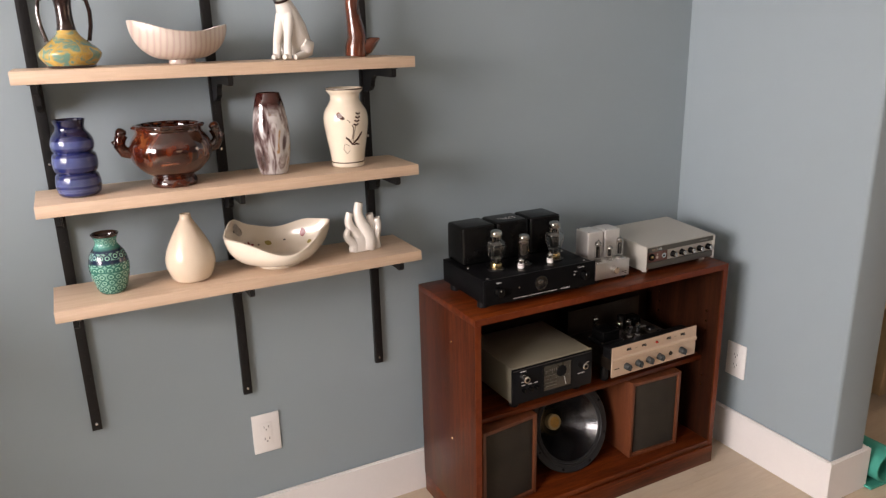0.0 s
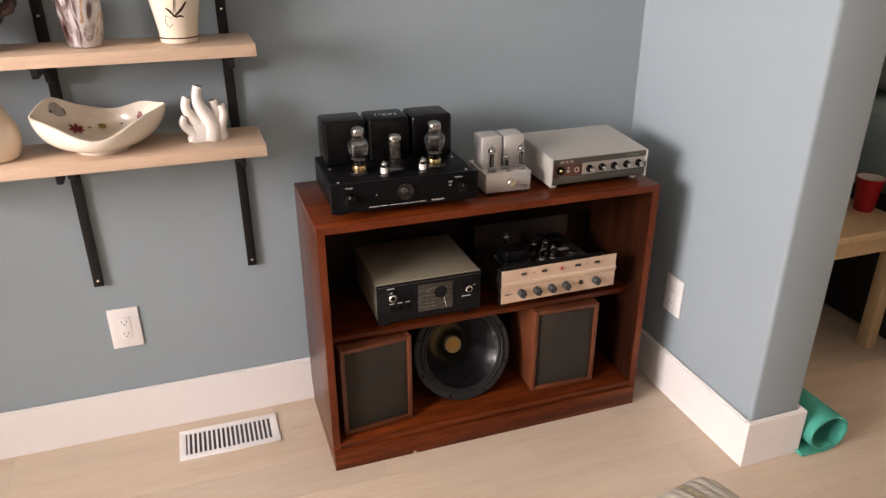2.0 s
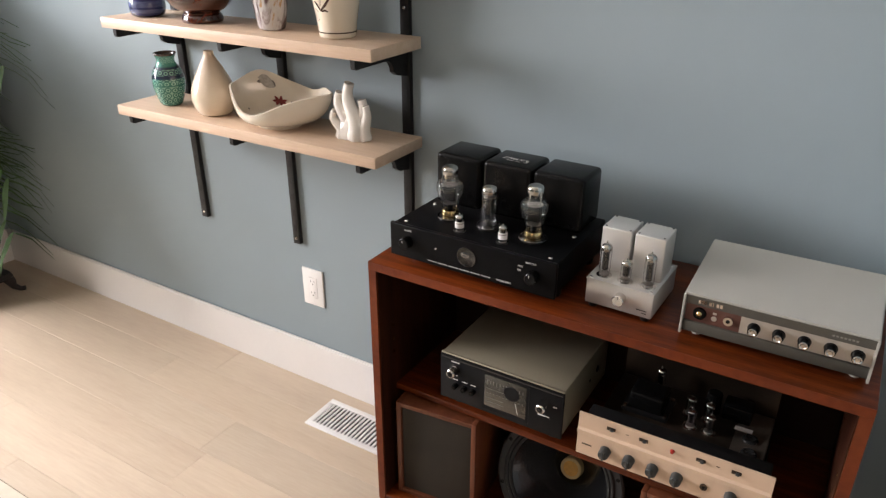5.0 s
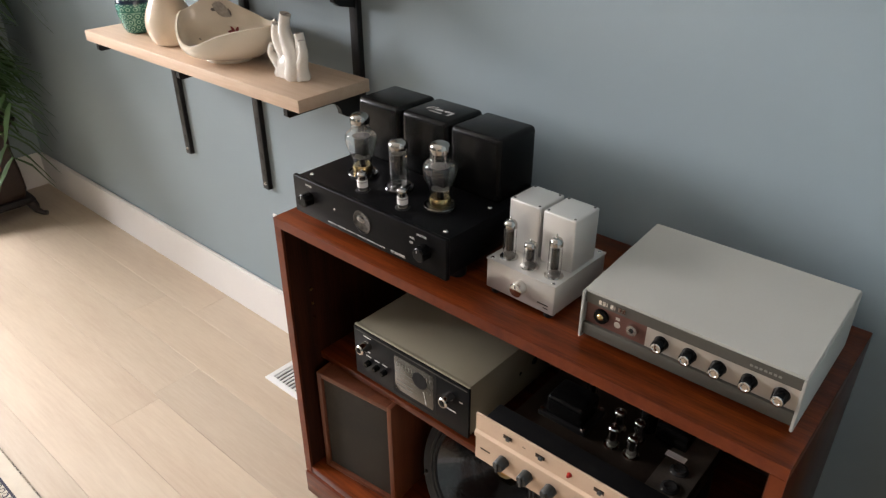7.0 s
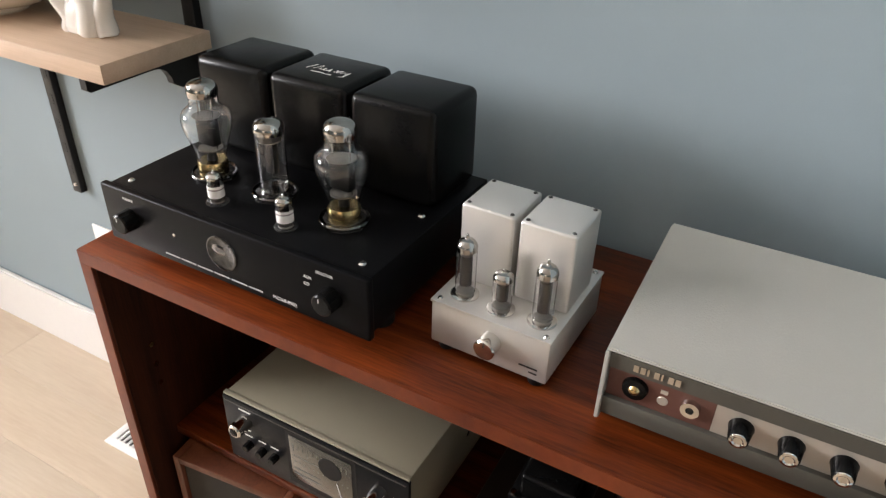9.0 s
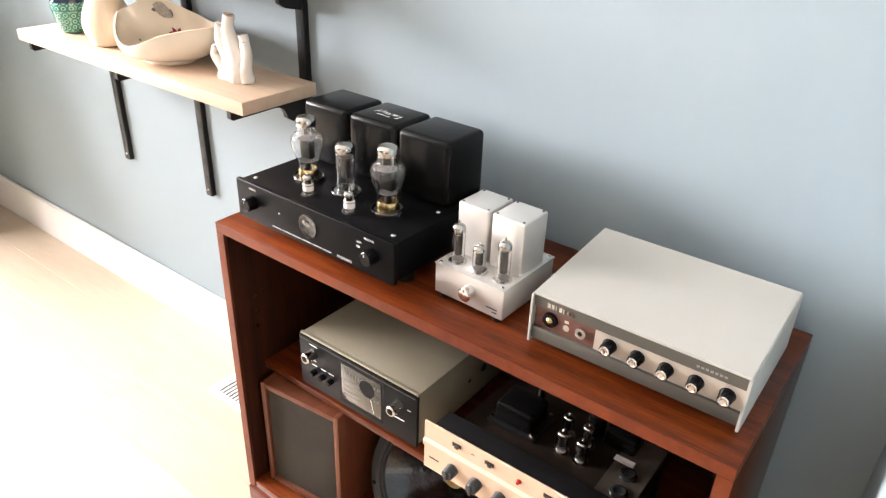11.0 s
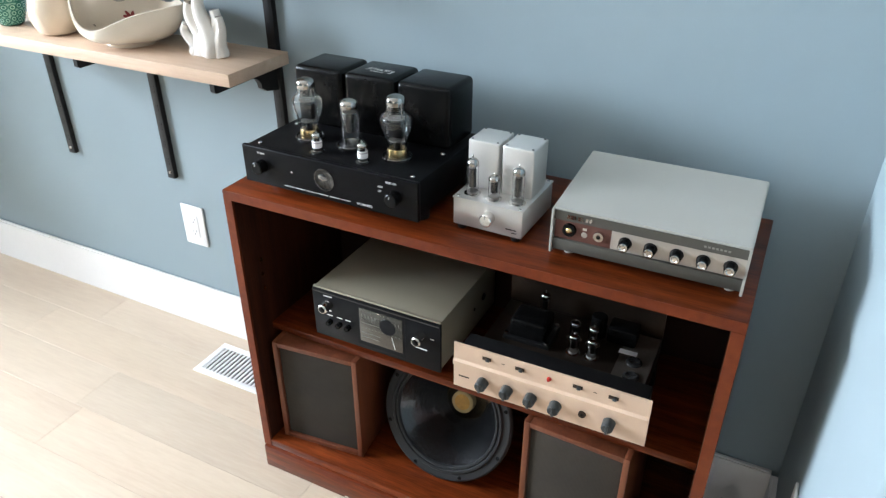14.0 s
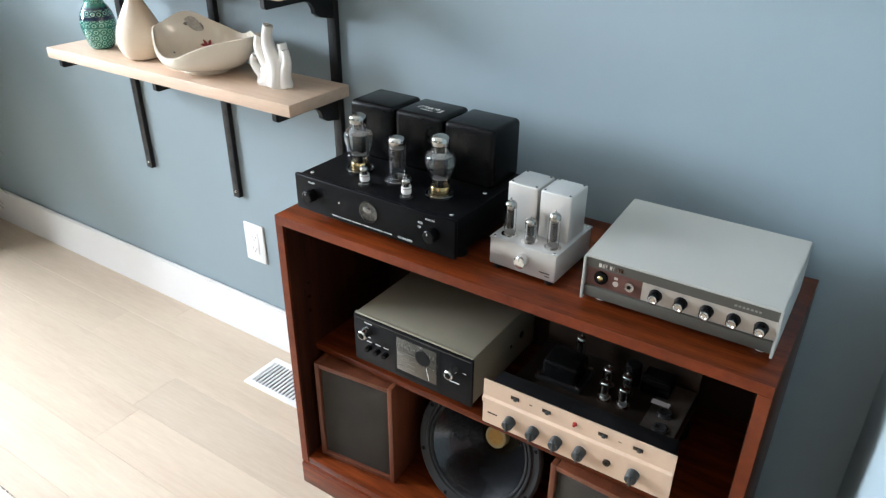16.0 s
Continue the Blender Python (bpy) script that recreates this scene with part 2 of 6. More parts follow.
east = box(FAR, FAR + 0.12, EY1, BACK2 + 0.12, 0, TOP, bm=east)
east = box(FAR, FAR + 0.12, EY0, EY1, 0, 0.9, bm=east)
east = box(FAR, FAR + 0.12, EY0, EY1, 2.1, TOP, bm=east)
structure(part("wall_bedroom_east", east, WALL_PAINT), "blue-grey painted wall of the next room", "wall")
structure(part("wall_bedroom_north", box(EAST, FAR, BACK2, BACK2 + 0.12, 0, TOP), WALL_PAINT), "blue-grey painted wall of the next room", "wall")
structure(part("ceiling", box(WEST - 0.12, FAR + 0.12, FRONT - 0.12, BACK2 + 0.12, TOP, TOP + 0.1), CEILING_PAINT), "plain white painted ceiling", "ceiling")
floor = structure(part("floor", box(WEST - 0.12, FAR + 0.12, FRONT - 0.12, BACK2 + 0.12, -0.06, -0.004), JOINT), "pale oak plank floor in staggered rows", "floor")


def window_unit(name, m, width, height, label):
    """A white window: frame, sash bar and two panes, in its own xz plane."""
    ob = new(name)
    ob.matrix_world = m
    structure(ob, label, "window")
    w, h = width / 2, height
    for a in ((-w, -w + 0.06, 0, h), (w - 0.06, w, 0, h), (-w + 0.06, w - 0.06, 0, 0.06), (-w + 0.06, w - 0.06, h - 0.06, h), (-0.03, 0.03, 0.06, h - 0.06)):
        part("window_frame", box(a[0], a[1], -0.04, 0.04, a[2], a[3], 0.004), WHITE_PAINT, ob)
    for a in ((-w + 0.06, -0.03), (0.03, w - 0.06)):
        pane = part("pane", box(a[0], a[1], -0.003, 0.003, 0.06, h - 0.06), GLASS, ob)
        pane.visible_shadow = False
    return ob


window_unit("window_1", pose(WEST - 0.06, (WY0 + WY1) / 2, WZ0, 0, 0, 90), WY1 - WY0, WZ1 - WZ0, "wide white-framed window with two clear panes")
window_unit("window_2", pose(FAR + 0.06, (EY0 + EY1) / 2, 0.9, 0, 0, 90), EY1 - EY0, 1.2, "white-framed window of the next room")
window_unit("added_window_3", pose((SX0 + SX1) / 2, FRONT - 0.06, 0.9), SX1 - SX0, 1.2, "unseen white-framed window added to the living room for warm fill")
window_light("daylight_east", look((FAR - 0.01, (EY0 + EY1) / 2, 1.5), (2.0, 0.3, 0.7)), EY1 - EY0 - 0.1, 1.1, 26, (1.0, 0.86, 0.70))
# warm fill from the added south window, for front faces and shadows
window_light("warm_fill_south", look(((SX0 + SX1) / 2, FRONT + 0.01, 1.5), ((SX0 + SX1) / 2, 0, 1.2)), SX1 - SX0 - 0.1, 1.1, 9, (1.0, 0.78, 0.55))
window_light("daylight_west", look((WEST, (WY0 + WY1) / 2, (WZ0 + WZ1) / 2), (0.0, -0.6, 0.6)), WY1 - WY0 - 0.1, WZ1 - WZ0 - 0.1, 300, (0.86, 0.955, 1.0))
BASE = 0.147


def skirting(name, x0, x1, y0, y1):
    bm = box(x0, x1, y0, y1, 0, BASE)
    bmesh.ops.bevel(bm, geom=[e for e in bm.edges if min(v.co.z for v in e.verts) > 0.1], offset=0.004, segments=2, affect="EDGES")
    return structure(part(name, bm, WHITE_PAINT), "tall flat white-painted baseboard", "baseboard")


skirting("baseboard_north", LEFT + 0.015, EAST - 0.015, -0.003, 0.0115)
skirting("baseboard_east", EAST - 0.015, EAST - 0.0005, -0.7005, -0.003)
skirting("baseboard_end", EAST - 0.015, EAST + 0.183, -0.7155, -0.7005)
skirting("baseboard_passage", EAST + 0.1685, EAST + 0.183, -0.7, BACK2)
skirting("baseboard_return", LEFT + 0.0005, LEFT + 0.015, RETURN, -0.003)


# ---- wall shelf ----
SHELF_TOP = (0.900, 1.136, 1.411)
SHELF_X0, SHELF_X1, SHELF_Y0, SHELF_Y1 = -0.984, -0.093, -0.211, -0.018
STRIPS = (-0.945, -0.553, -0.149)


def wall_strip(x):
    ob = thing("shelf_upright", x, 0, 0.493, "black slotted steel shelf upright screwed to the wall", "shelf upright", "shelf uprights on the wall")
    bm = box(-0.012, 0.012, -0.003, 0.0117, 0, 1.45, 0.001)
    up = part("channel", bm, BLACK_METAL, ob)
    for k in range(28):
        part("slot", box(-0.0045, 0.0045, -0.0036, -0.0031, 0.04 + k * 0.05, 0.06 + k * 0.05), BLACK_METAL, ob)
    for z in (0.018, 0.70, 1.4):
        part("screw", lathe([(0, 0.003), (0.003, 0.0025), (0.0045, 0), (0, 0)], 10, facing(0, -0.0031, z)), CHROME, ob)
    return ob


def shelf_bracket(x, z):
    """A pressed steel bracket: a tapering arm under the board with a rounded throat."""
    ob = thing("shelf_bracket", x, -0.013, z, "black pressed steel bracket hooked into a wall upright", "bracket", "shelf brackets")
    bm = bmesh.new()
    outline = [(0.0098, 0), (-0.190, 0), (-0.190, -0.019), (-0.185, -0.023), (-0.075, -0.022)]
    outline += [(-0.075 + 0.03 * math.cos(a), -0.052 + 0.03 * math.sin(a)) for a in [radians(d) for d in (70, 45, 20, 0)]]
    outline += [(-0.030, -0.062), (0.0098, -0.070)]
    for sx in (-0.006, 0.006):
        bm.faces.new([bm.verts.new((sx, y, zz)) for y, zz in outline])
    lo, hi = list(bm.faces)
    n = len(outline)
    va, vb = list(lo.verts), list(hi.verts)
    for k in range(n):
        j = (k + 1) % n
        bm.faces.new((va[k], va[j], vb[j], vb[k]))
    part("arm", bm, BLACK_METAL, ob)
    part("lip", box(-0.011, 0.011, -0.189, -0.145, -0.002, -0.0002), BLACK_METAL, ob)
    return ob


for x in STRIPS:
    wall_strip(x)
for top in SHELF_TOP:
    b = thing("wall_shelf", (SHELF_X0 + SHELF_X1) / 2, (SHELF_Y0 + SHELF_Y1) / 2, top - 0.027, "pale birch shelf board on black brackets", "shelf", "boards of the wall shelf")
    hx, hy = (SHELF_X1 - SHELF_X0) / 2, (SHELF_Y1 - SHELF_Y0) / 2
    part("board", box(-hx, hx, -hy + 0.0025, hy, 0, 0.027, 0.0012), BIRCH, b)
    part("edge_band", box(-hx, hx, -hy, -hy + 0.0024, 0.0002, 0.0268, 0.0008), BIRCH, b)
    for x in STRIPS:
        shelf_bracket(x, top - 0.0275)

# ---- media cabinet ----
CX0, CX1, CY0, CY1, CTOP = -0.013, 0.937, -0.356, -0.012, 0.729
MID, BOT, T = 0.386, 0.085, 0.020
cab = thing("media_cabinet", (CX0 + CX1) / 2, (CY0 + CY1) / 2, 0, "dark red mahogany open cabinet with one inner shelf", "cabinet")
cw, cd = (CX1 - CX0) / 2, (CY1 - CY0) / 2
part("top_panel", box(-cw, cw, -cd, cd, CTOP - T, CTOP, 0.0015), MAHOGANY, cab)
part("side_panel", box(-cw, -cw + T, -cd, cd, 0.065, CTOP - T, 0.001), MAHOGANY_UP_SHADED, cab)
part("side_panel", box(cw - T, cw, -cd, cd, 0.065, CTOP - T, 0.001), MAHOGANY_UP_SHADED, cab)
part("shelf", box(-cw + T, cw - T, -cd + 0.060, cd - 0.006, MID - 0.016, MID, 0.0012), MAHOGANY, cab)
part("bottom_panel", box(-cw + T, cw - T, -cd, cd, 0.066, BOT, 0.0012), MAHOGANY, cab)
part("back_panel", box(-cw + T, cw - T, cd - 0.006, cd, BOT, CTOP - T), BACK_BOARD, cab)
part("plinth", box(-cw + 0.002, cw - 0.002, -cd - 0.006, cd, 0, 0.064, 0.002), MAHOGANY, cab)
for sx in (-1, 1):
    part("edge_band", box(sx * (cw - T / 2) - T / 2 + 0.0005, sx * (cw - T / 2) + T / 2 - 0.0005, -cd - 0.0012, -cd + 0.0005, 0.066, CTOP - T), MAHOGANY_EDGE, cab)
part("edge_band", box(-cw + 0.0005, cw - 0.0005, -cd - 0.0012, -cd + 0.0005, CTOP - T + 0.0005, CTOP - 0.001), MAHOGANY_EDGE, cab)
for sx in (-1, 1):
    for z in (0.48, 0.515, 0.55, 0.28, 0.315):
        for y in (-0.12, 0.10):
            part("shelf_pin_hole", lathe([(0, 0), (0.004, 0), (0.004, 0.0012), (0, 0.0012)], 10, pose(sx * (cw - T - 0.0016) - 0.0006, y, z, 0, 90, 0)), BRASS, cab)

# thin sheets added over the side panels, coloured dark for interior shade
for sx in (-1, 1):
    part("inner_shade_sheet", box(sx * (cw - T - 0.0008) - 0.0007, sx * (cw - T - 0.0008) + 0.0007, -cd + 0.004, cd - 0.008, BOT + 0.001, CTOP - T - 0.001), INNER_SHADE, cab, "inner face sheet with the interior shade in its colour")
for y, z in ((-0.035, 0.615), (-0.030, 0.30)):
    part("screw_cap", lathe([(0, 0.0012), (0.0026, 0.001), (0.0034, 0), (0, 0)], 12, pose(-cw - 0.0001, y, z, 0, -90, 0)), BRASS, cab)
CHIP = surface("bare_chipped_wood", (0.62, 0.52, 0.42), 0.8, vary=0.1)
part("chipped_edge", lathe(curve_profile([(0, 0), (0.006, 0.0003), (0.009, 0.001), (0.005, 0.002), (0, 0.0022)], 3), 7, facing(-0.245, -cd - 0.0042, 0.005) @ Matrix.Diagonal((1.1, 0.5, 1, 1))), CHIP, cab)
cord = thing("power_cord", 1.003, -0.075, 0, "black power cords and plug behind the cabinet", "cable")
part("cord", tube_along([(-0.045, 0.02, 0.006), (-0.02, -0.01, 0.05), (0.0, 0.01, 0.075), (0.02, 0.02, 0.05), (0.035, -0.03, 0.006), (0.0, -0.06, 0.005)], [0.0045] * 6, 8), BLACK_METAL, cord)
part("cord", tube_along([(-0.03, 0.03, 0.006), (0.0, 0.02, 0.06), (-0.015, -0.01, 0.085), (-0.04, 0.0, 0.06), (-0.03, -0.05, 0.005)], [0.004] * 5, 8), BLACK_METAL, cord)
part("plug", box(-0.03, 0.005, -0.012, 0.016, 0.062, 0.092, 0.005, 3), BLACK_METAL, cord)

# ---- tube amplifier, black ----
MEDAL = surface("dark_engraved_metal", (0.05, 0.048, 0.046), 0.16, 0.9, vary=0.7, scale=110, relief=0.3)
DIAL = surface("engraved_chrome", (0.20, 0.19, 0.185), 0.2, 0.9, vary=0.6, scale=90, relief=0.3)
DARK_MICA = surface("smoky_mica", (0.20, 0.18, 0.16), 0.35, vary=0.2, scale=60)
PLATE_GREY = surface("anode_grey", (0.022, 0.021, 0.020), 0.4, 0.5, vary=0.2, scale=60)
PAPER = surface("white_label", (0.78, 0.75, 0.72), 0.55, vary=0.03, relief=0)
RED_PRINT = surface("faded_label_print", (0.25, 0.20, 0.20), 0.6, vary=0.05, relief=0)
RING_METAL = surface("black_chrome", (0.09, 0.088, 0.085), 0.10, 1.0, vary=0.2, scale=40, relief=0.0)
SOCKET = surface("black_ceramic_socket", (0.02, 0.02, 0.02), 0.25, vary=0.1)
AMP = thing("tube_amplifier", 0.2195, -0.212, CTOP, "black valve amplifier with three transformer cans, on the cabinet", "amplifier", rz=-0.8, size=0.96)
AW, AF, AB, AZ0, AZ1 = 0.194, -0.120, 0.134, 0.024, 0.094
part("chassis", box(-AW + 0.004, AW - 0.004, AF, AB, AZ0, AZ1, 0.002), BLACK_SATIN, AMP)
front_plate = part("front_plate", box(-AW, AW, AF - 0.010, AF - 0.0002, AZ0 - 0.003, AZ1 + 0.003, 0.0025, 3), BLACK_SATIN, AMP)
for fx in (-0.165, 0.165):
    for fy in (-0.07, 0.1):
        part("foot", lathe([(0, 0), (0.016, 0), (0.017, 0.003), (0.017, 0.0245), (0, 0.0245)], 20, pose(fx, fy, 0)), BLACK_METAL, AMP)
for tx in (-0.120, -0.001, 0.118):
    can = part("transformer_can", box(tx - 0.0565, tx + 0.0565, 0.026, 0.130, AZ1, AZ1 + 0.119, 0.010, 4), BLACK_GLOSS, AMP)
# a flourish of white script on the middle can, as plain strokes
def script_stroke(pts, width):
    """One pen stroke on the can's top, drawn as a narrow raised ribbon."""
    bm = bmesh.new()
    rows = []
    z0 = AZ1 + 0.1192
    for k, q in enumerate(pts):
        a, b = Vector(pts[max(k - 1, 0)]), Vector(pts[min(k + 1, len(pts) - 1)])
        d = (b - a).normalized() * width * (1.3 if k % 2 else 0.8)
        rows.append([bm.verts.new((q[0] - d.y, q[1] + d.x, z0)), bm.verts.new((q[0] + d.y, q[1] - d.x, z0))])
    for p, q in zip(rows, rows[1:]):
        bm.faces.new((p[0], p[1], q[1], q[0]))
    part("logo_stroke", bm, WHITE_PRINT, AMP)


script_stroke([(-0.030, 0.066), (-0.024, 0.082), (-0.021, 0.068), (-0.015, 0.083), (-0.012, 0.069), (-0.008, 0.072), (-0.005, 0.076), (-0.008, 0.077), (-0.006, 0.069), (-0.001, 0.071), (0.001, 0.078), (0.002, 0.069)], 0.0009)
script_stroke([(0.009, 0.078), (0.013, 0.070), (0.017, 0.077), (0.018, 0.070), (0.022, 0.077), (0.024, 0.071), (0.028, 0.078), (0.027, 0.062), (0.022, 0.060)], 0.0009)
script_stroke([(0.008, 0.070), (0.017, 0.079)], 0.0007)
script_stroke([(-0.018, 0.060), (-0.006, 0.061), (0.004, 0.0595), (0.012, 0.0605)], 0.0008)
for sx in (-0.169, 0.169):
    for sy in (-0.104, 0.010):
        part("screw", lathe([(0, 0.0030), (0.0026, 0.0030), (0.0045, 0.0015), (0.0047, 0), (0, 0)], 14, pose(sx, sy, AZ1)), CHROME, AMP)
for sx in (-0.148, 0.148):
    knob = part("knob", lathe([(0, 0.019), (0.0105, 0.019), (0.0125, 0.0175), (0.0135, 0.0), (0, 0)], 28, facing(sx, AF - 0.010, 0.061)), BLACK_GLOSS, AMP)
    part("pointer", box(-0.0004, 0.0004, -0.0004, 0.0, 0.006, 0.0105), WHITE_PRINT, knob).location = (sx - 0.002, AF - 0.029, 0.059)
medal = part("medallion", lathe([(0, 0.0012), (0.0185, 0.0010), (0.0205, 0.0020), (0.0220, 0.0016), (0.0225, 0), (0, 0)], 48, facing(-0.003, AF - 0.010, 0.062)), MEDAL, AMP, "engraved chrome medallion")
part("engraving", lathe(curve_profile([(0, 0.0026), (0.006, 0.0022), (0.011, 0.0012), (0.0125, 0.0008)], 3), 20, facing(-0.006, AF - 0.010, 0.066) @ Matrix.Diagonal((0.9, 0.6, 1, 1))), DIAL, medal)
part("indicator_lamp", lathe([(0, 0.0012), (0.0016, 0.0008), (0.0022, 0), (0, 0)], 12, facing(-0.078, AF - 0.010, 0.061)), CHROME, AMP)
FY = AF - 0.0102
text_mesh("VOLUME", 0.0046, facing(-0.148, FY, 0.086), "lettering", WHITE_PRINT, AMP, 0.0002)
text_mesh("SELECTOR", 0.0046, facing(0.140, FY, 0.086), "lettering", WHITE_PRINT, AMP, 0.0002)
text_mesh("AUX", 0.0052, facing(0.118, FY, 0.075), "lettering", WHITE_PRINT, AMP, 0.0002)
text_mesh("CD", 0.0052, facing(0.116, FY, 0.066), "lettering", WHITE_PRINT, AMP, 0.0002)
text_mesh("MC368-B902", 0.0062, facing(0.083, FY, 0.0305), "lettering", WHITE_PRINT, AMP, 0.0002)
for k in range(52):
    if k % 9 != 8:
        part("letter_bar", box(-0.098 + k * 0.0029, -0.098 + k * 0.0029 + 0.0019, FY - 0.0002, FY, 0.0296, 0.0314), WHITE_PRINT, AMP)


def valve_parts(parent, kind, x, y, z, size=1.0, girth=1.0):
    """One valve on its socket: base, glass bulb, silvered crown and the plates inside."""
    m = pose(x, y, z) @ Matrix.Diagonal((size * girth, size * girth, size, 1))
    if kind == "big":
        part("socket", lathe([(0, 0), (0.026, 0), (0.026, 0.003), (0.022, 0.006), (0.019, 0.006), (0, 0.006)], 28, m), SOCKET, parent)
        part("socket_ring", lathe([(0.0205, 0.0035), (0.0260, 0.0032), (0.0275, 0.0055), (0.0262, 0.0075), (0.0240, 0.0072), (0.0205, 0.0035)], 36, m), RING_METAL, parent)
        v = part("valve", lathe([(0, 0.005), (0.0175, 0.005), (0.0175, 0.021), (0.0165, 0.024), (0.0, 0.024)], 28, m), BRASS, parent, "valve with a brass base and clear bulb")
        out = curve_profile([(0.0160, 0.022), (0.0165, 0.030), (0.0205, 0.048), (0.0262, 0.070), (0.0280, 0.084), (0.0262, 0.095), (0.0195, 0.103), (0.0165, 0.109), (0.0163, 0.120)], 5)
        dome = curve_profile([(0.0166, 0.1195), (0.0172, 0.128), (0.0150, 0.136), (0.0085, 0.1405), (0.0, 0.142)], 5)
        part("crown", lathe([(0.0160, 0.1195)] + dome, 28, m), SILVER_PLATE, v)
        part("plates", box(-0.0125, 0.0125, -0.006, 0.006, 0.048, 0.086, 0.002), PLATE_GREY, v).matrix_local = m
        part("spacer", lathe([(0, 0.0895), (0.0155, 0.0895), (0.0155, 0.0905), (0, 0.0905)], 20, m), DARK_MICA, v)
        part("spacer", lathe([(0, 0.041), (0.014, 0.041), (0.014, 0.043), (0, 0.043)], 20, m), DARK_MICA, v)
        part("stem", lathe([(0, 0.024), (0.006, 0.024), (0.004, 0.040), (0.0, 0.041)], 16, m), PLATE_GREY, v)
        for sx in (-0.011, 0.011):
            part("support_wire", rod((sx, 0, 0.030), (sx, 0, 0.118), 0.0008, 6), CHROME, v).matrix_local = m
        t = 0.0008
    elif kind == "mid":
        part("socket", lathe([(0, 0), (0.024, 0), (0.024, 0.003), (0.020, 0.006), (0, 0.006)], 28, m), SOCKET, parent)
        part("socket_ring", lathe([(0.0185, 0.0035), (0.0235, 0.0032), (0.0250, 0.0055), (0.0238, 0.0075), (0.0218, 0.0072), (0.0185, 0.0035)], 36, m), RING_METAL, parent)
        v = part("valve", lathe([(0, 0.005), (0.0155, 0.005), (0.0155, 0.010), (0, 0.011)], 28, m), CHROME, parent, "straight clear valve with a silvered crown")
        out = curve_profile([(0.0145, 0.010), (0.0152, 0.018), (0.0155, 0.05), (0.0155, 0.094)], 4)
        dome = curve_profile([(0.0160, 0.0935), (0.0162, 0.102), (0.0135, 0.109), (0.0075, 0.1125), (0.0, 0.114)], 5)
        part("crown", lathe([(0.0155, 0.0935)] + dome, 28, m), SILVER_PLATE, v)
        part("plates", box(-0.0065, 0.0065, -0.004, 0.004, 0.034, 0.078, 0.0015), PLATE_GREY, v).matrix_local = m
        part("spacer", lathe([(0, 0.082), (0.012, 0.082), (0.012, 0.0835), (0, 0.0835)], 18, m), DARK_MICA, v)
        t = 0.0008
    else:
        h, r = {"small": (0.052, 0.0092), "tall": (0.066, 0.0095), "short": (0.046, 0.0095)}[kind]
        part("socket", lathe([(0, 0), (0.0135, 0), (0.0135, 0.0012), (0.0105, 0.0022), (0, 0.0022)], 22, m), CHROME if kind != "small" else SOCKET, parent)
        v = part("valve", lathe([(0, 0.002), (r * 0.92, 0.002), (r * 0.92, 0.005), (0, 0.005)], 20, m), DARK_MICA, parent, "small clear valve with a silvered tip")
        out = curve_profile([(r * 0.95, 0.0045), (r, 0.009), (r, h * 0.62), (r, h * 0.74)], 3)
        dome = curve_profile([(r * 1.02, h * 0.735), (r * 0.98, h * 0.82), (r * 0.66, h * 0.885), (r * 0.2, h * 0.91), (r * 0.14, h * 0.96), (0.0, h)], 4)
        part("crown", lathe([(r, h * 0.735)] + dome, 20, m), SILVER_PLATE, v)
        part("plates", lathe([(0, 0.012), (r * 0.6, 0.012), (r * 0.6, h * 0.66), (0, h * 0.66)], 12, m), PLATE_GREY, v)
        if kind == "small":
            part("label_band", lathe([(r + 0.0003, 0.011), (r + 0.0003, 0.029)], 20, m), PAPER, v, "white paper label")
            part("print_line", lathe([(r + 0.0005, 0.023), (r + 0.0005, 0.025)], 20, m), RED_PRINT, v)
        t = 0.0006
    inner = [(max(r - t, 0.0005), h) for r, h in reversed(out)]
    part("bulb", lathe(out + inner + [out[0]], 32, m), GLASS, v)


valve_parts(AMP, "big", -0.100, -0.037, AZ1, 0.85, 1.24)
valve_parts(AMP, "mid", -0.004, -0.036, AZ1, 0.83, 1.32)
valve_parts(AMP, "big", 0.102, -0.043, AZ1, 0.85, 1.24)
valve_parts(AMP, "small", -0.046, -0.087, AZ1, 0.80, 1.25)
valve_parts(AMP, "small", 0.056, -0.088, AZ1, 0.80, 1.25)

# ---- small silver tube amplifier ----
SIL = thing("silver_tube_amplifier", 0.5105, -0.226, CTOP, "small satin silver valve amplifier with two square cans", "amplifier", rz=-1.5, size=0.96)
part("chassis", box(-0.066, 0.066, -0.070, 0.072, 0.009, 0.060, 0.0022), ALUMINIUM, SIL)
part("top_plate", box(-0.067, 0.067, -0.071, 0.073, 0.060, 0.063, 0.001), ALUMINIUM, SIL)
for cx in (-0.0325, 0.0325):
    part("transformer_can", box(cx - 0.0295, cx + 0.0295, -0.022, 0.044, 0.063, 0.153, 0.003, 3), ALUMINIUM, SIL)
    for sx in (-0.024, 0.024):
        for sy in (-0.016, 0.038):
            part("screw", lathe([(0, 0.0012), (0.0018, 0.001), (0.0024, 0), (0, 0)], 10, pose(cx + sx, sy, 0.153)), GREY_METAL, SIL)
for sx in (-0.059, 0.059):
    for sy in (-0.064, 0.066):
        part("screw", lathe([(0, 0.0016), (0.0022, 0.0014), (0.0032, 0), (0, 0)], 12, pose(sx, sy, 0.063)), CHROME, SIL)
        part("foot", lathe([(0, 0), (0.008, 0), (0.009, 0.002), (0.009, 0.0092), (0, 0.0092)], 16, pose(sx * 0.88, sy * 0.92, 0)), BLACK_METAL, SIL)
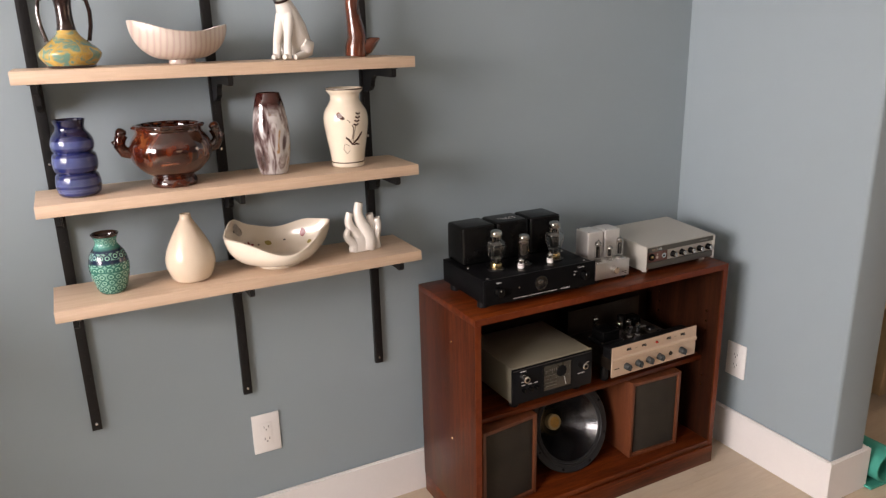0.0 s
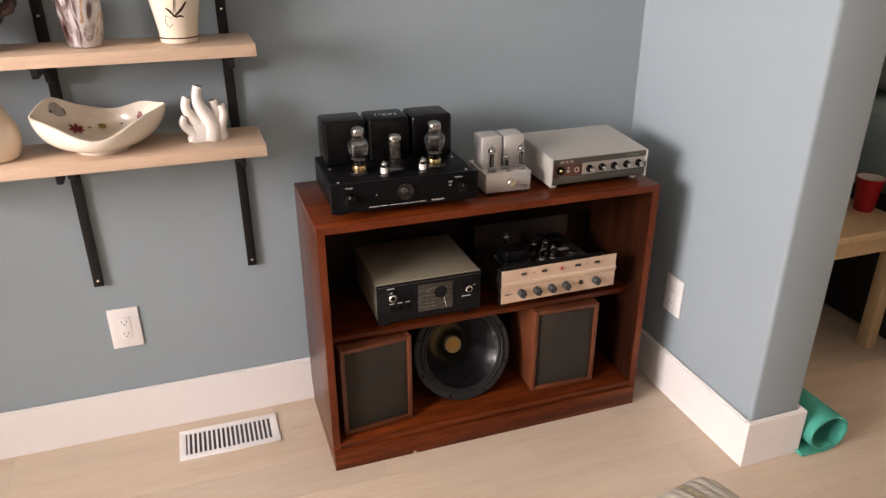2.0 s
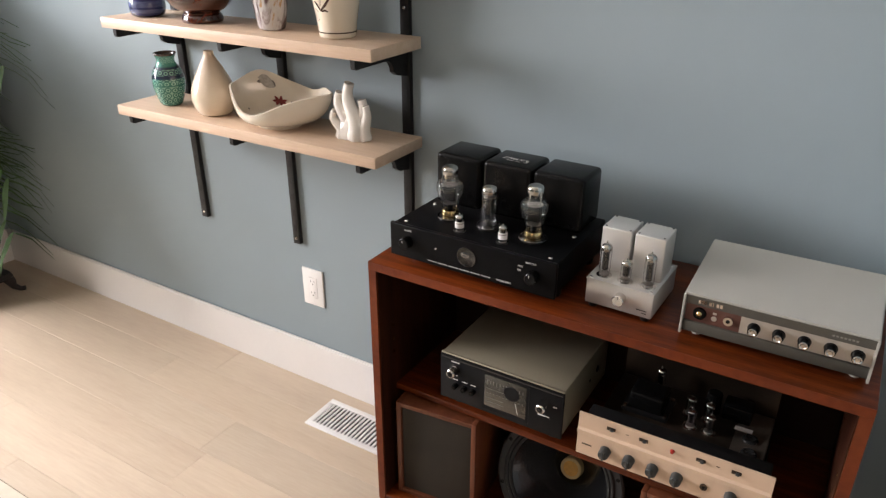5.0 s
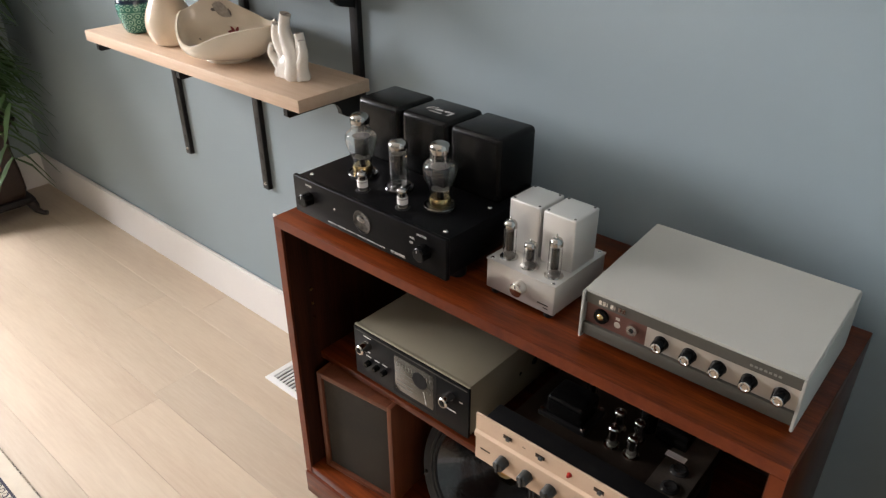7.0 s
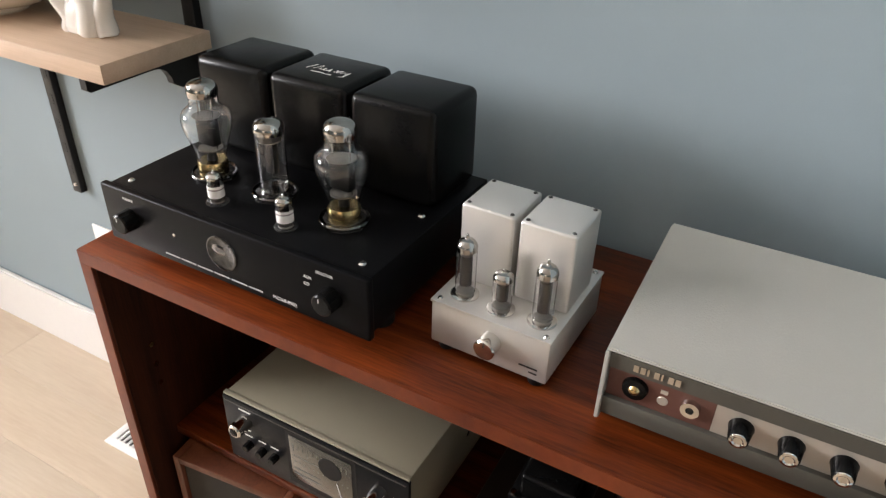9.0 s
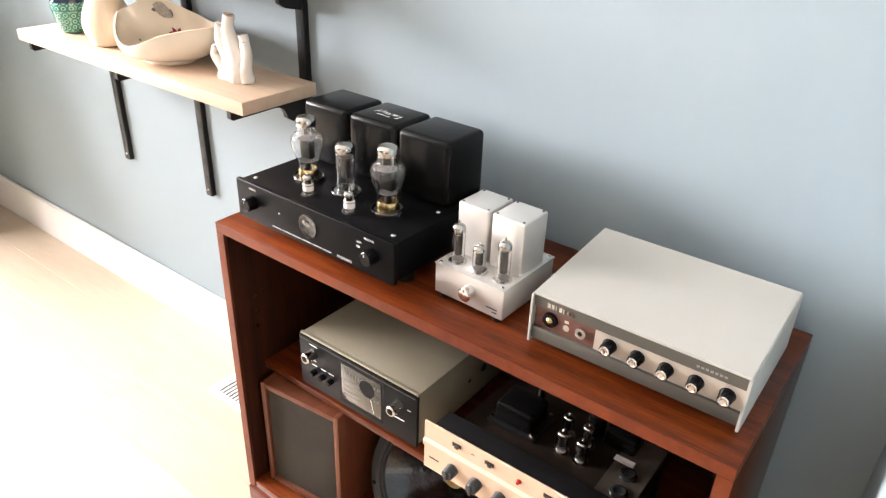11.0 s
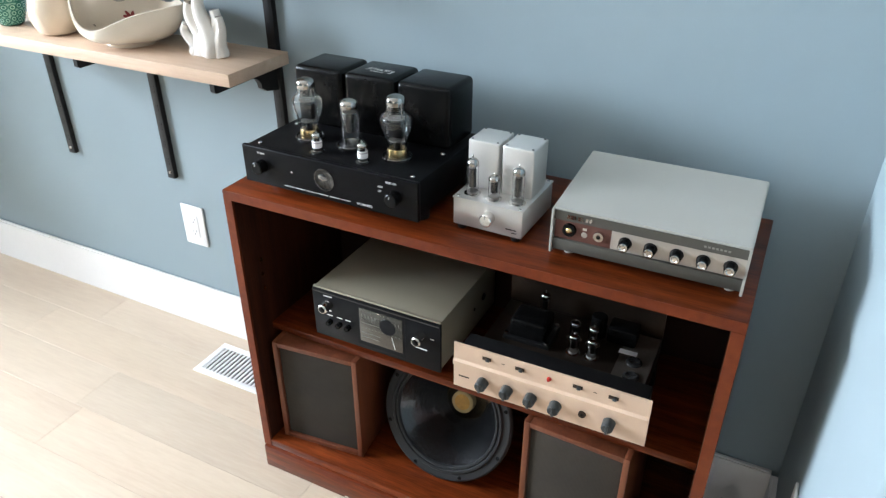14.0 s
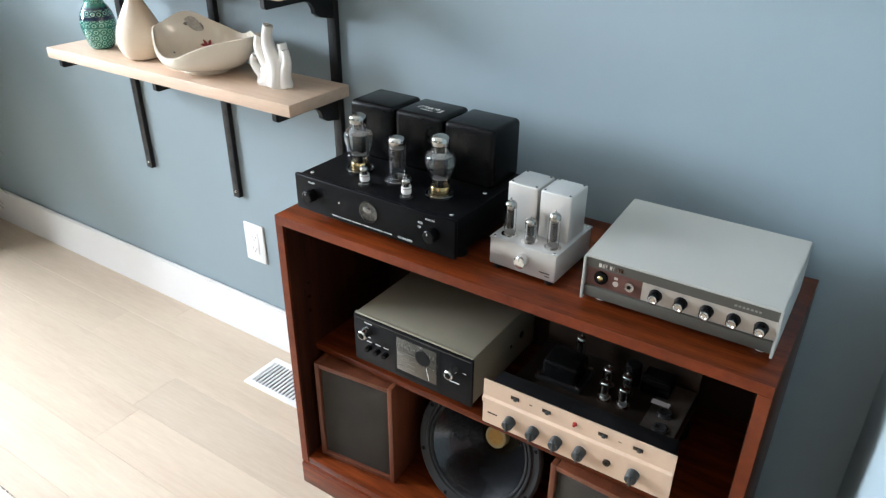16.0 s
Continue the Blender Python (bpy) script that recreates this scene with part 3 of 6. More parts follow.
kn = part("knob", lathe([(0, 0.017), (0.0100, 0.017), (0.0115, 0.0155), (0.0118, 0.0), (0, 0)], 32, facing(0.004, -0.070, 0.037)), CHROME, SIL, "polished round knob")
part("pointer", box(-0.0006, 0.0006, -0.0175, -0.0169, 0.004, 0.0105), GREY_METAL, kn).location = (0.004, -0.07, 0.037)
part("letter_bar", box(0.036, 0.056, -0.0704, -0.0701, 0.0225, 0.0245), GREY_METAL, SIL)
part("letter_bar", box(0.047, 0.056, -0.0704, -0.0701, 0.0170, 0.0188), GREY_METAL, SIL)
valve_parts(SIL, "tall", -0.041, -0.045, 0.063, 1.12)
valve_parts(SIL, "short", 0.002, -0.048, 0.063, 1.08)
valve_parts(SIL, "tall", 0.045, -0.044, 0.063, 1.12)

# ---- grey mono amplifier ----
CREAM_GREY = surface("warm_grey_enamel", (0.40, 0.385, 0.345), 0.5, vary=0.05, scale=5, grain=500, relief=0.12)
FASCIA_DARK = surface("dark_bronze_fascia", (0.085, 0.080, 0.068), 0.4, 0.3, vary=0.06)
FASCIA_LIGHT = surface("pale_pinkish_fascia", (0.50, 0.455, 0.40), 0.35, 0.5, vary=0.05)
FASCIA_RED = surface("brownish_red_fascia", (0.125, 0.052, 0.040), 0.4, 0.25, vary=0.08)
PA = thing("vintage_mono_amplifier", 0.771, -0.192, CTOP, "warm grey metal vintage amplifier with a row of knobs", "amplifier", rz=0.5)
PW, PF, PB, PZ0, PZF, PZ1 = 0.1460, -0.102, 0.098, 0.018, 0.0885, 0.1035


def sloped_slab(x0, x1, outline, bevel=0.0012):
    """A slab between x0 and x1 with a side outline of (y, z) pairs."""
    bm = bmesh.new()
    a, b = ([bm.verts.new((x, y, z)) for y, z in outline] for x in (x0, x1))
    n = len(outline)
    bm.faces.new(a)
    bm.faces.new(list(reversed(b)))
    for k in range(n):
        bm.faces.new((a[k], b[k], b[(k + 1) % n], a[(k + 1) % n]))
    bmesh.ops.bevel(bm, geom=bm.edges[:], offset=bevel, segments=2, affect="EDGES")
    return bm


part("case_top", sloped_slab(-PW, PW, [(PF - 0.012, PZF - 0.004), (PF - 0.012, PZF), (PB, PZ1), (PB, PZ1 - 0.004)]), CREAM_GREY, PA)
side_line = [(PF - 0.016, PZ0 - 0.008), (PF - 0.016, PZF - 0.002), (PB, PZ1 - 0.003), (PB, PZ0 - 0.004)]
part("case_side", sloped_slab(-PW - 0.001, -PW + 0.003, side_line, 0.0008), CREAM_GREY, PA)
part("case_side", sloped_slab(PW - 0.003, PW + 0.001, side_line, 0.0008), CREAM_GREY, PA)
part("case_back", box(-PW + 0.003, PW - 0.003, PB - 0.003, PB, PZ0, PZ1 - 0.004), CREAM_GREY, PA)
part("case_floor", box(-PW + 0.003, PW - 0.003, PF, PB - 0.003, PZ0, PZ0 + 0.003), GREY_METAL, PA)
part("fascia_band", box(-PW + 0.003, PW - 0.003, PF - 0.0118, PF, 0.0690, PZF - 0.0042), FASCIA_DARK, PA, "dark bronze upper band")
part("fascia", box(-0.052, PW - 0.003, PF - 0.008, PF, 0.0355, 0.0688), FASCIA_LIGHT, PA, "pale metal knob panel")
part("fascia_end", box(-PW + 0.004, -0.0522, PF - 0.0078, PF, 0.0355, 0.0688), FASCIA_RED, PA, "reddish brown panel end")
part("fascia_foot", box(-PW + 0.003, PW - 0.003, PF - 0.013, PF, PZ0 - 0.002, 0.0353, 0.001), FASCIA_DARK, PA)
PALE_RUBBER = surface("pale_rubber", (0.52, 0.50, 0.45), 0.6, vary=0.08, relief=0.05)
for fx in (-0.122, 0.127):
    for fy in (-0.085, 0.085):
        part("foot", lathe([(0, 0), (0.008, 0), (0.0095, 0.003), (0.0095, 0.0165), (0, 0.0165)], 18, pose(fx, fy, 0)), PALE_RUBBER, PA, "pale rubber foot")
# raised chrome marks, as plain strokes
DIM_PRINT_PA = surface("worn_bronze_print", (0.24, 0.23, 0.21), 0.5, 0.3, vary=0.1, relief=0)
for k in range(7):
    part("letter_bar", box(-0.122 + k * 0.0058, -0.122 + k * 0.0058 + (0.0044 if k not in (2, 4) else 0.0016), PF - 0.0132, PF - 0.0119, 0.0735, 0.0805), CHROME, PA)
for k in range(7):
    part("letter_bar", box(0.082 + k * 0.0056, 0.082 + k * 0.0056 + 0.0036, PF - 0.0126, PF - 0.0119, 0.0750, 0.0778), DIM_PRINT_PA, PA)
KZ = 0.0525
part("lamp_bezel", lathe([(0.0, 0.004), (0.006, 0.005), (0.0105, 0.004), (0.0115, 0), (0, 0)], 26, facing(-0.118, PF - 0.0078, KZ)), BLACK_GLOSS, PA)
part("lamp_lens", lathe([(0.0, 0.0085), (0.004, 0.0065), (0.0055, 0.0042), (0, 0.004)], 18, facing(-0.118, PF - 0.0078, KZ)), BRASS, PA)
part("jack_ring", lathe([(0.0035, 0.001), (0.0035, 0.005), (0.0078, 0.005), (0.0085, 0), (0.0035, 0)], 26, facing(-0.071, PF - 0.0078, KZ)), CHROME, PA)
part("jack_hole", lathe([(0, 0.0018), (0.0035, 0.0018), (0.0035, 0), (0, 0)], 16, facing(-0.071, PF - 0.0078, KZ)), SOCKET, PA)
part("emblem", lathe([(0, 0.0008), (0.0042, 0.0006), (0.0048, 0), (0, 0)], 18, facing(-0.094, PF - 0.0078, KZ - 0.004)), FASCIA_LIGHT, PA)
part("emblem", box(-0.097, -0.091, PF - 0.0084, PF - 0.0078, KZ + 0.004, KZ + 0.008), FASCIA_LIGHT, PA)
for k in range(5):
    kx = -0.030 + k * 0.0383
    kb = part("knob", lathe([(0, 0.016), (0.0074, 0.016), (0.0082, 0.015), (0.0098, 0.002), (0.0104, 0.0), (0, 0)], 24, facing(kx, PF - 0.008, KZ - 0.002)), BLACK_GLOSS, PA, "black knob with a bright metal cap")
    part("cap", lathe([(0, 0.0162), (0.0035, 0.0163), (0.0048, 0.0174), (0.0068, 0.0170), (0.0073, 0.0158), (0, 0.0158)], 22, facing(kx, PF - 0.008, KZ - 0.002)), CHROME, kb)

# ---- tuner on the inner shelf ----
TUNER_TOP = surface("champagne_metal_cover", (0.33, 0.30, 0.225), 0.4, 0.15, vary=0.06, scale=4, grain=600, relief=0.08)
TUNER_FRONT = surface("black_tuner_fascia", (0.007, 0.0075, 0.009), 0.34, vary=0.15, scale=10, spec=0.12)
DIAL_GLASS = surface("smoked_dial_window", (0.036, 0.034, 0.027), 0.12, 0.1, vary=0.35, scale=30, relief=0.0, coat=0.8)
DIM_PRINT = surface("faded_scale_print", (0.13, 0.125, 0.105), 0.6, vary=0.05, relief=0)
TU = thing("tuner", 0.284, -0.180, MID, "tuner with champagne metal cover and black front on the shelf", "tuner")
TW, TF, TB = 0.146, -0.122, 0.138
TZ0, TZ1 = 0.024, 0.142
part("cover", box(-TW + 0.002, TW - 0.002, TF, TB, TZ0 + 0.003, TZ1 - 0.002, 0.002), TUNER_TOP, TU)
part("cover_lip", box(-TW + 0.001, TW - 0.001, TF - 0.0045, TF + 0.002, TZ1 - 0.0035, TZ1, 0.0008), TUNER_TOP, TU)
part("front_plate", box(-TW, TW, TF - 0.007, TF - 0.0002, TZ0, TZ1 - 0.004, 0.002), TUNER_FRONT, TU)
part("front_rim", box(-TW + 0.004, TW - 0.004, TF - 0.0078, TF - 0.0068, TZ1 - 0.0105, TZ1 - 0.008), GREY_METAL, TU)
for fx in (-0.115, 0.115):
    for fy in (-0.09, 0.1):
        part("foot", lathe([(0, 0), (0.013, 0), (0.015, 0.004), (0.015, TZ0 + 0.003), (0, TZ0 + 0.003)], 16, pose(fx, fy, 0)), BLACK_METAL, TU)
part("dial_panel", box(-0.040, 0.070, TF - 0.0076, TF - 0.0068, TZ0 + 0.010, TZ1 - 0.012), TUNER_FRONT, TU)
for kx, kz in ((-0.108, 0.108), (0.104, 0.100)):
    kb = part("knob", lathe([(0, 0.024), (0.0085, 0.024), (0.0105, 0.022), (0.0115, 0.0), (0, 0)], 26, facing(kx, TF - 0.007, kz)), CHROME, TU, "turned metal knob")
    part("cap", lathe([(0, 0.0250), (0.006, 0.0247), (0.0072, 0.0238), (0, 0.0238)], 20, facing(kx, TF - 0.007, kz)), BLACK_GLOSS, kb)
for kx in (-0.106, -0.083, -0.062):
    part("button", lathe([(0, 0.012), (0.0050, 0.012), (0.0058, 0.010), (0.0062, 0.0), (0, 0)], 16, facing(kx, TF - 0.007, 0.066)), BLACK_GLOSS, TU)
    part("letter_bar", box(kx - 0.007, kx + 0.006, TF - 0.0074, TF - 0.0069, 0.0800, 0.0820), WHITE_PRINT, TU)
dial = part("dial_window", box(-0.034, 0.064, TF - 0.0086, TF - 0.0077, 0.044, 0.124, 0.0004), DIAL_GLASS, TU, "smoked dial window with fine scale marks")
for k in range(12):
    part("scale_mark", box(-0.028 + k * 0.0076, -0.0272 + k * 0.0076, TF - 0.0090, TF - 0.0085, 0.103 if k % 3 else 0.098, 0.111), DIM_PRINT, dial)
    part("scale_mark", box(-0.028 + k * 0.0076, -0.0262 + k * 0.0076, TF - 0.0090, TF - 0.0085, 0.078, 0.0796), DIM_PRINT, dial)
for bz in (0.090, 0.066, 0.056):
    part("scale_line", box(-0.030, 0.012, TF - 0.0090, TF - 0.0085, bz, bz + 0.0009), DIM_PRINT, dial)
part("tuning_disc", lathe([(0, 0.0008), (0.0175, 0.0008), (0.0185, 0), (0, 0)], 32, facing(0.030, TF - 0.0086, 0.096)), TUNER_FRONT, dial)
part("pointer", box(-0.0005, 0.0005, -0.0006, 0, -0.014, 0.014), WHITE_PRINT, dial).matrix_local = pose(0.043, TF - 0.0087, 0.062, 0, -14, 0)
for bx, bz, bw in ((-0.108, 0.126, 0.020), (0.128, 0.100, 0.008), (0.104, 0.070, 0.026), (-0.108, 0.092, 0.012)):
    part("letter_bar", box(bx - bw / 2, bx + bw / 2, TF - 0.0074, TF - 0.0069, bz - 0.001, bz + 0.001), WHITE_PRINT, TU)
part("side_screw", lathe([(0, 0.0015), (0.003, 0.001), (0.0045, 0), (0, 0)], 12, pose(TW - 0.0021, 0.03, 0.075, 0, 90, 0)), BLACK_METAL, TU)
part("side_port", lathe([(0, 0.002), (0.007, 0.002), (0.0085, 0), (0, 0)], 16, pose(TW - 0.0021, 0.075, 0.08, 0, 90, 0)), BLACK_METAL, TU)

# ---- valve preamplifier with a gold front ----
GOLD = surface("pale_gold_anodised", (0.65, 0.475, 0.345), 0.4, 0.3, vary=0.04, scale=5, grain=700, relief=0.04)
KNOB_GREY = surface("grey_green_bakelite", (0.036, 0.041, 0.042), 0.32, vary=0.1)
BRONZE = surface("brown_chassis_metal", (0.055, 0.040, 0.030), 0.3, 0.7, vary=0.2, scale=14)
PRE = thing("valve_preamplifier", 0.652, -0.230, MID + 0.043, "open valve preamplifier with a pale gold front panel", "preamplifier", rz=0.6)
QF = -0.115
front = bmesh.new()
prof = [(QF, 0.002), (QF, 0.050), (QF - 0.0045, 0.054), (QF - 0.0045, 0.062), (QF, 0.066), (QF, 0.100), (QF + 0.0022, 0.101), (QF + 0.004, 0.100), (QF + 0.004, 0.002)]
ends = [[front.verts.new((sx * 0.1765, y, z)) for y, z in prof] for sx in (-1, 1)]
for k in range(len(prof)):
    j = (k + 1) % len(prof)
    front.faces.new((ends[0][k], ends[0][j], ends[1][j], ends[1][k]))
front.faces.new(ends[0])
front.faces.new(list(reversed(ends[1])))
part("front_plate", front, GOLD, PRE, "pale gold folded front panel", smooth=20)
part("chassis", box(-0.160, 0.150, QF + 0.0042, 0.125, 0.010, 0.052, 0.002), BRONZE, PRE, "dark brown metal chassis")
part("inner_shield", box(-0.168, 0.168, QF + 0.0044, QF + 0.055, 0.0525, 0.088, 0.003), BLACK_METAL, PRE)
part("rear_plate", box(-0.160, 0.150, 0.1254, 0.1275, 0.010, 0.135), BRONZE, PRE)
for fx in (-0.14, 0.14):
    for fy in (-0.040, 0.1):
        part("foot", lathe([(0, -0.043), (0.012, -0.043), (0.014, -0.038), (0.012, 0.010), (0, 0.010)], 14, pose(fx, fy, 0)), BLACK_METAL, PRE)
part("transformer", box(-0.115, -0.045, 0.000, 0.060, 0.0525, 0.098, 0.006, 3), BLACK_GLOSS, PRE)
part("transformer_flange", box(-0.126, -0.034, -0.006, 0.066, 0.0522, 0.062, 0.002), BLACK_METAL, PRE)
for bx in (-0.120, -0.040):
    for by in (-0.001, 0.061):
        part("bolt", lathe([(0, 0.006), (0.004, 0.005), (0.0045, 0), (0, 0)], 8, pose(bx, by, 0.062)), CHROME, PRE)
part("capacitor_can", lathe([(0, 0.045), (0.013, 0.045), (0.015, 0.043), (0.015, 0), (0, 0)], 22, pose(0.035, 0.085, 0.052)), BLACK_GLOSS, PRE)
part("capacitor_can", box(0.055, 0.110, 0.070, 0.112, 0.052, 0.085, 0.004), BLACK_GLOSS, PRE)
for vx, vy in ((-0.075, 0.088), (-0.002, 0.052), (0.035, 0.050), (0.008, 0.012), (0.043, 0.012)):
    valve_parts(PRE, "short" if vx > -0.05 else "tall", vx, vy, 0.052 if vx > -0.05 else 0.055)
for jx, jy in ((0.118, 0.030), (0.122, -0.012)):
    part("valve_socket", lathe([(0, 0.003), (0.006, 0.003), (0.010, 0.0045), (0.014, 0.003), (0.015, 0), (0, 0)], 20, pose(jx, jy, 0.053)), SOCKET, PRE)
part("terminal_plate", box(0.088, 0.149, -0.050, 0.120, 0.0521, 0.0530), surface("dull_tinned_plate", (0.20, 0.17, 0.14), 0.35, 0.8, vary=0.25, scale=30), PRE, "dull tinned plate")
part("paper_tag", box(0.085, 0.118, 0.048, 0.060, 0.0531, 0.0545), PAPER, PRE, "creased paper tag")
for kx in (-0.118, -0.071, -0.026, 0.019, 0.114):
    kb = part("knob", lathe([(0, 0.018), (0.0090, 0.018), (0.0102, 0.0165), (0.0112, 0.0), (0, 0)], 24, facing(kx, QF, 0.029)), KNOB_GREY, PRE, "grey-green knob")
    part("pointer", box(-0.0022, 0.0022, -0.0215, -0.0178, -0.0095, 0.0095, 0.0008), KNOB_GREY, kb).location = (kx, QF, 0.029)
part("jack_ring", lathe([(0.003, 0.001), (0.003, 0.003), (0.0065, 0.003), (0.007, 0), (0.003, 0)], 20, facing(0.067, QF, 0.029)), BRONZE, PRE)
part("jack_hole", lathe([(0, 0.0012), (0.003, 0.0012), (0.003, 0), (0, 0)], 12, facing(0.067, QF, 0.029)), SOCKET, PRE)
for kx in (-0.112, -0.050, 0.054, 0.115):
    part("slide_switch", box(kx - 0.0085, kx + 0.0085, QF - 0.0012, QF - 0.0002, 0.081, 0.0885, 0.0004), BRONZE, PRE)
    part("switch_tip", box(kx - 0.001, kx + 0.006, QF - 0.0065, QF - 0.0012, 0.0825, 0.087, 0.001), KNOB_GREY, PRE)
part("pilot_lamp", lathe([(0, 0.007), (0.0025, 0.006), (0.0038, 0.002), (0.0045, 0), (0, 0)], 14, facing(0.0035, QF, 0.083)), surface("red_lamp_lens", (0.35, 0.02, 0.015), 0.2, vary=0.1), PRE)
part("letter_bar", box(-0.166, -0.146, QF - 0.0003, QF, 0.0265, 0.0295), BRONZE, PRE)
for kx in (-0.081, 0.084):
    part("letter_bar", box(kx - 0.003, kx + 0.003, QF - 0.0003, QF, 0.083, 0.0845), BRONZE, PRE)

# ---- loudspeakers in the lower bay ----
def cloth(name, dark, light, scale):
    """Coarse woven cloth."""
    m, n, l, b = nodes_of(name)
    v = coords(n, l)
    fac = []
    for ax in ("X", "Z"):
        w = n.new("ShaderNodeTexWave")
        w.bands_direction = ax
        w.inputs["Scale"].default_value, w.inputs["Distortion"].default_value, w.inputs["Detail"].default_value = scale, 1.2, 2.0
        l.new(v, w.inputs["Vector"])
        fac.append(w.outputs["Fac"])
    both = mix(n, l, 0.5, fac[0], fac[1])
    c = ramp(n, l, both, [(0.3, dark), (0.75, light)])
    c = mix(n, l, 0.3, c, ramp(n, l, noise_tex(n, l, v, 9.0), [(0.35, dark), (0.65, light)]))
    l.new(c, b.inputs["Base Color"])
    b.inputs["Roughness"].default_value = 0.9
    bump(n, l, b, both, 0.4, 0.001)
    return m


GRILLE = cloth("brown_grille_cloth", (0.008, 0.0055, 0.0032), (0.042, 0.031, 0.019), 130)
CASE_WOOD = wood("reddish_speaker_veneer", (0.070, 0.017, 0.007), (0.120, 0.032, 0.012), (0.180, 0.055, 0.021), 0.42, (14, 14, 1), scale=2.6)


def bookshelf_speaker(x, y, z, rz, label):
    ob = thing("bookshelf_speaker", x, y, z, label, "loudspeaker", "bookshelf speakers in the cabinet", rz)
    w, h, d, t = 0.102, 0.274, 0.19, 0.012
    for name, a in (("case_side", (-w, -w + t, 0, d, 0, h)), ("case_side", (w - t, w, 0, d, 0, h)), ("case_top", (-w + t, w - t, 0, d, h - t, h)), ("case_bottom", (-w + t, w - t, 0, d, 0, t)), ("case_back", (-w + t, w - t, d - t, d, t, h - t))):
        part(name, box(*a, 0.0015), CASE_WOOD, ob)
    part("grille", box(-w + t + 0.0005, w - t - 0.0005, 0.006, 0.014, t + 0.0005, h - t - 0.0005, 0.002), GRILLE, ob, "dark brown woven grille cloth")
    return ob


bookshelf_speaker(0.1285, -0.3175, BOT, 6.0, "wooden bookshelf speaker with brown grille cloth, upright in the cabinet")
bookshelf_speaker(0.707, -0.310, BOT, -2.5, "wooden bookshelf speaker with brown grille cloth, turned slightly inward")

CONE = surface("black_doped_cone", (0.005, 0.0055, 0.0065), 0.24, vary=0.3, scale=30, grain=140, relief=0.45, coat=0.6, spec=0.5)
RUBBER = surface("dark_rubber_surround", (0.011, 0.0115, 0.0125), 0.5, vary=0.2, scale=30, grain=200, relief=0.2)
CAP_RING = surface("cream_felt", (0.50, 0.38, 0.19), 0.8, vary=0.12, scale=60)
YELLOW_CAP = surface("yellow_dust_cap", (0.55, 0.30, 0.06), 0.45, vary=0.2, scale=60, relief=0.2)
WOOFER = thing("loose_woofer", 0.407, -0.234, BOT, "large bare black woofer with yellow dust cap, leaning in the cabinet", "loudspeaker")
tilt = pose(0, 0, 0.1445, 90 - 19, 0, 0)
part("frame", lathe([(0.132, 0.004), (0.146, 0.005), (0.150, 0.002), (0.150, -0.008), (0.138, -0.012), (0.060, -0.112), (0.045, -0.115), (0.043, -0.109), (0.130, -0.006), (0.132, 0.004)], 56, tilt), RUBBER, WOOFER)
part("surround", lathe([(0.1315, 0.0045), (0.1285, 0.0085), (0.1240, 0.0085), (0.1215, 0.0045), (0.1190, 0.0075), (0.1155, 0.0070), (0.1130, 0.0020), (0.1315, -0.0015)], 56, tilt), RUBBER, WOOFER)
part("cone", lathe(curve_profile([(0.1130, 0.0020), (0.0900, -0.026), (0.0600, -0.065), (0.0250, -0.103)], 6) + [(0.0250, -0.106), (0.1130, -0.002)], 56, tilt), CONE, WOOFER, "glossy black ribbed cone")
part("dust_cap", lathe(curve_profile([(0.0255, -0.103), (0.0255, -0.089), (0.0235, -0.085), (0.018, -0.083), (0.0, -0.0825)], 4), 32, tilt), YELLOW_CAP, WOOFER, "yellow dust cap")
part("cap_ring", lathe([(0.0262, -0.104), (0.0262, -0.084), (0.0245, -0.0820), (0.0195, -0.0812), (0.0185, -0.0822), (0.0195, -0.0838), (0.0250, -0.086), (0.0250, -0.104), (0.0262, -0.104)], 36, tilt), CAP_RING, WOOFER, "cream felt ring round the dust cap")
part("magnet", lathe([(0, -0.152), (0.064, -0.152), (0.066, -0.150), (0.066, -0.120), (0.060, -0.115), (0, -0.115)], 40, tilt), GREY_METAL, WOOFER)
for k in range(8):
    a = 2 * math.pi * (k + 0.5) / 8
    part("bolt_hole", lathe([(0, 0.0008), (0.0032, 0.0008), (0.0045, 0), (0, 0)], 12, tilt @ pose(0.1405 * math.cos(a), 0.1405 * math.sin(a), 0.0047)), BLACK_GLOSS, WOOFER)

# ---- wall outlets and floor vent ----
OUTLET_WHITE = surface("white_outlet_plastic", (0.80, 0.79, 0.77), 0.35, vary=0.02, relief=0)
SLOT_DARK = surface("outlet_slot_dark", (0.05, 0.05, 0.05), 0.6)


def wall_outlet(m, label):
    ob = new("wall_outlet")
    ob.matrix_world = m
    tagged(ob, label, "outlet", "wall outlets")
    part("cover_plate", box(-0.040, 0.040, -0.0055, -0.0002, -0.062, 0.062, 0.002, 3), OUTLET_WHITE, ob)
    part("receptacle", box(-0.017, 0.017, -0.0068, -0.0054, -0.034, 0.034, 0.001), OUTLET_WHITE, ob)
    for z in (-0.019, 0.019):
        for x in (-0.0065, 0.0065):
            part("slot", box(x - 0.0009, x + 0.0009, -0.0070, -0.0066, z - 0.001, z + 0.006), SLOT_DARK, ob)
        part("ground_hole", lathe([(0, 0.0004), (0.0021, 0.0004), (0.0021, 0), (0, 0)], 10, facing(0, -0.0066, z - 0.007)), SLOT_DARK, ob)
    for z in (-0.048, 0.048):
        part("screw", lathe([(0, 0.0008), (0.002, 0.0006), (0.0026, 0), (0, 0)], 10, facing(0, -0.0054, z)), OUTLET_WHITE, ob)
    return ob


wall_outlet(pose(-0.512, 0.0117, 0.351), "white duplex outlet on the blue-grey wall above the baseboard")
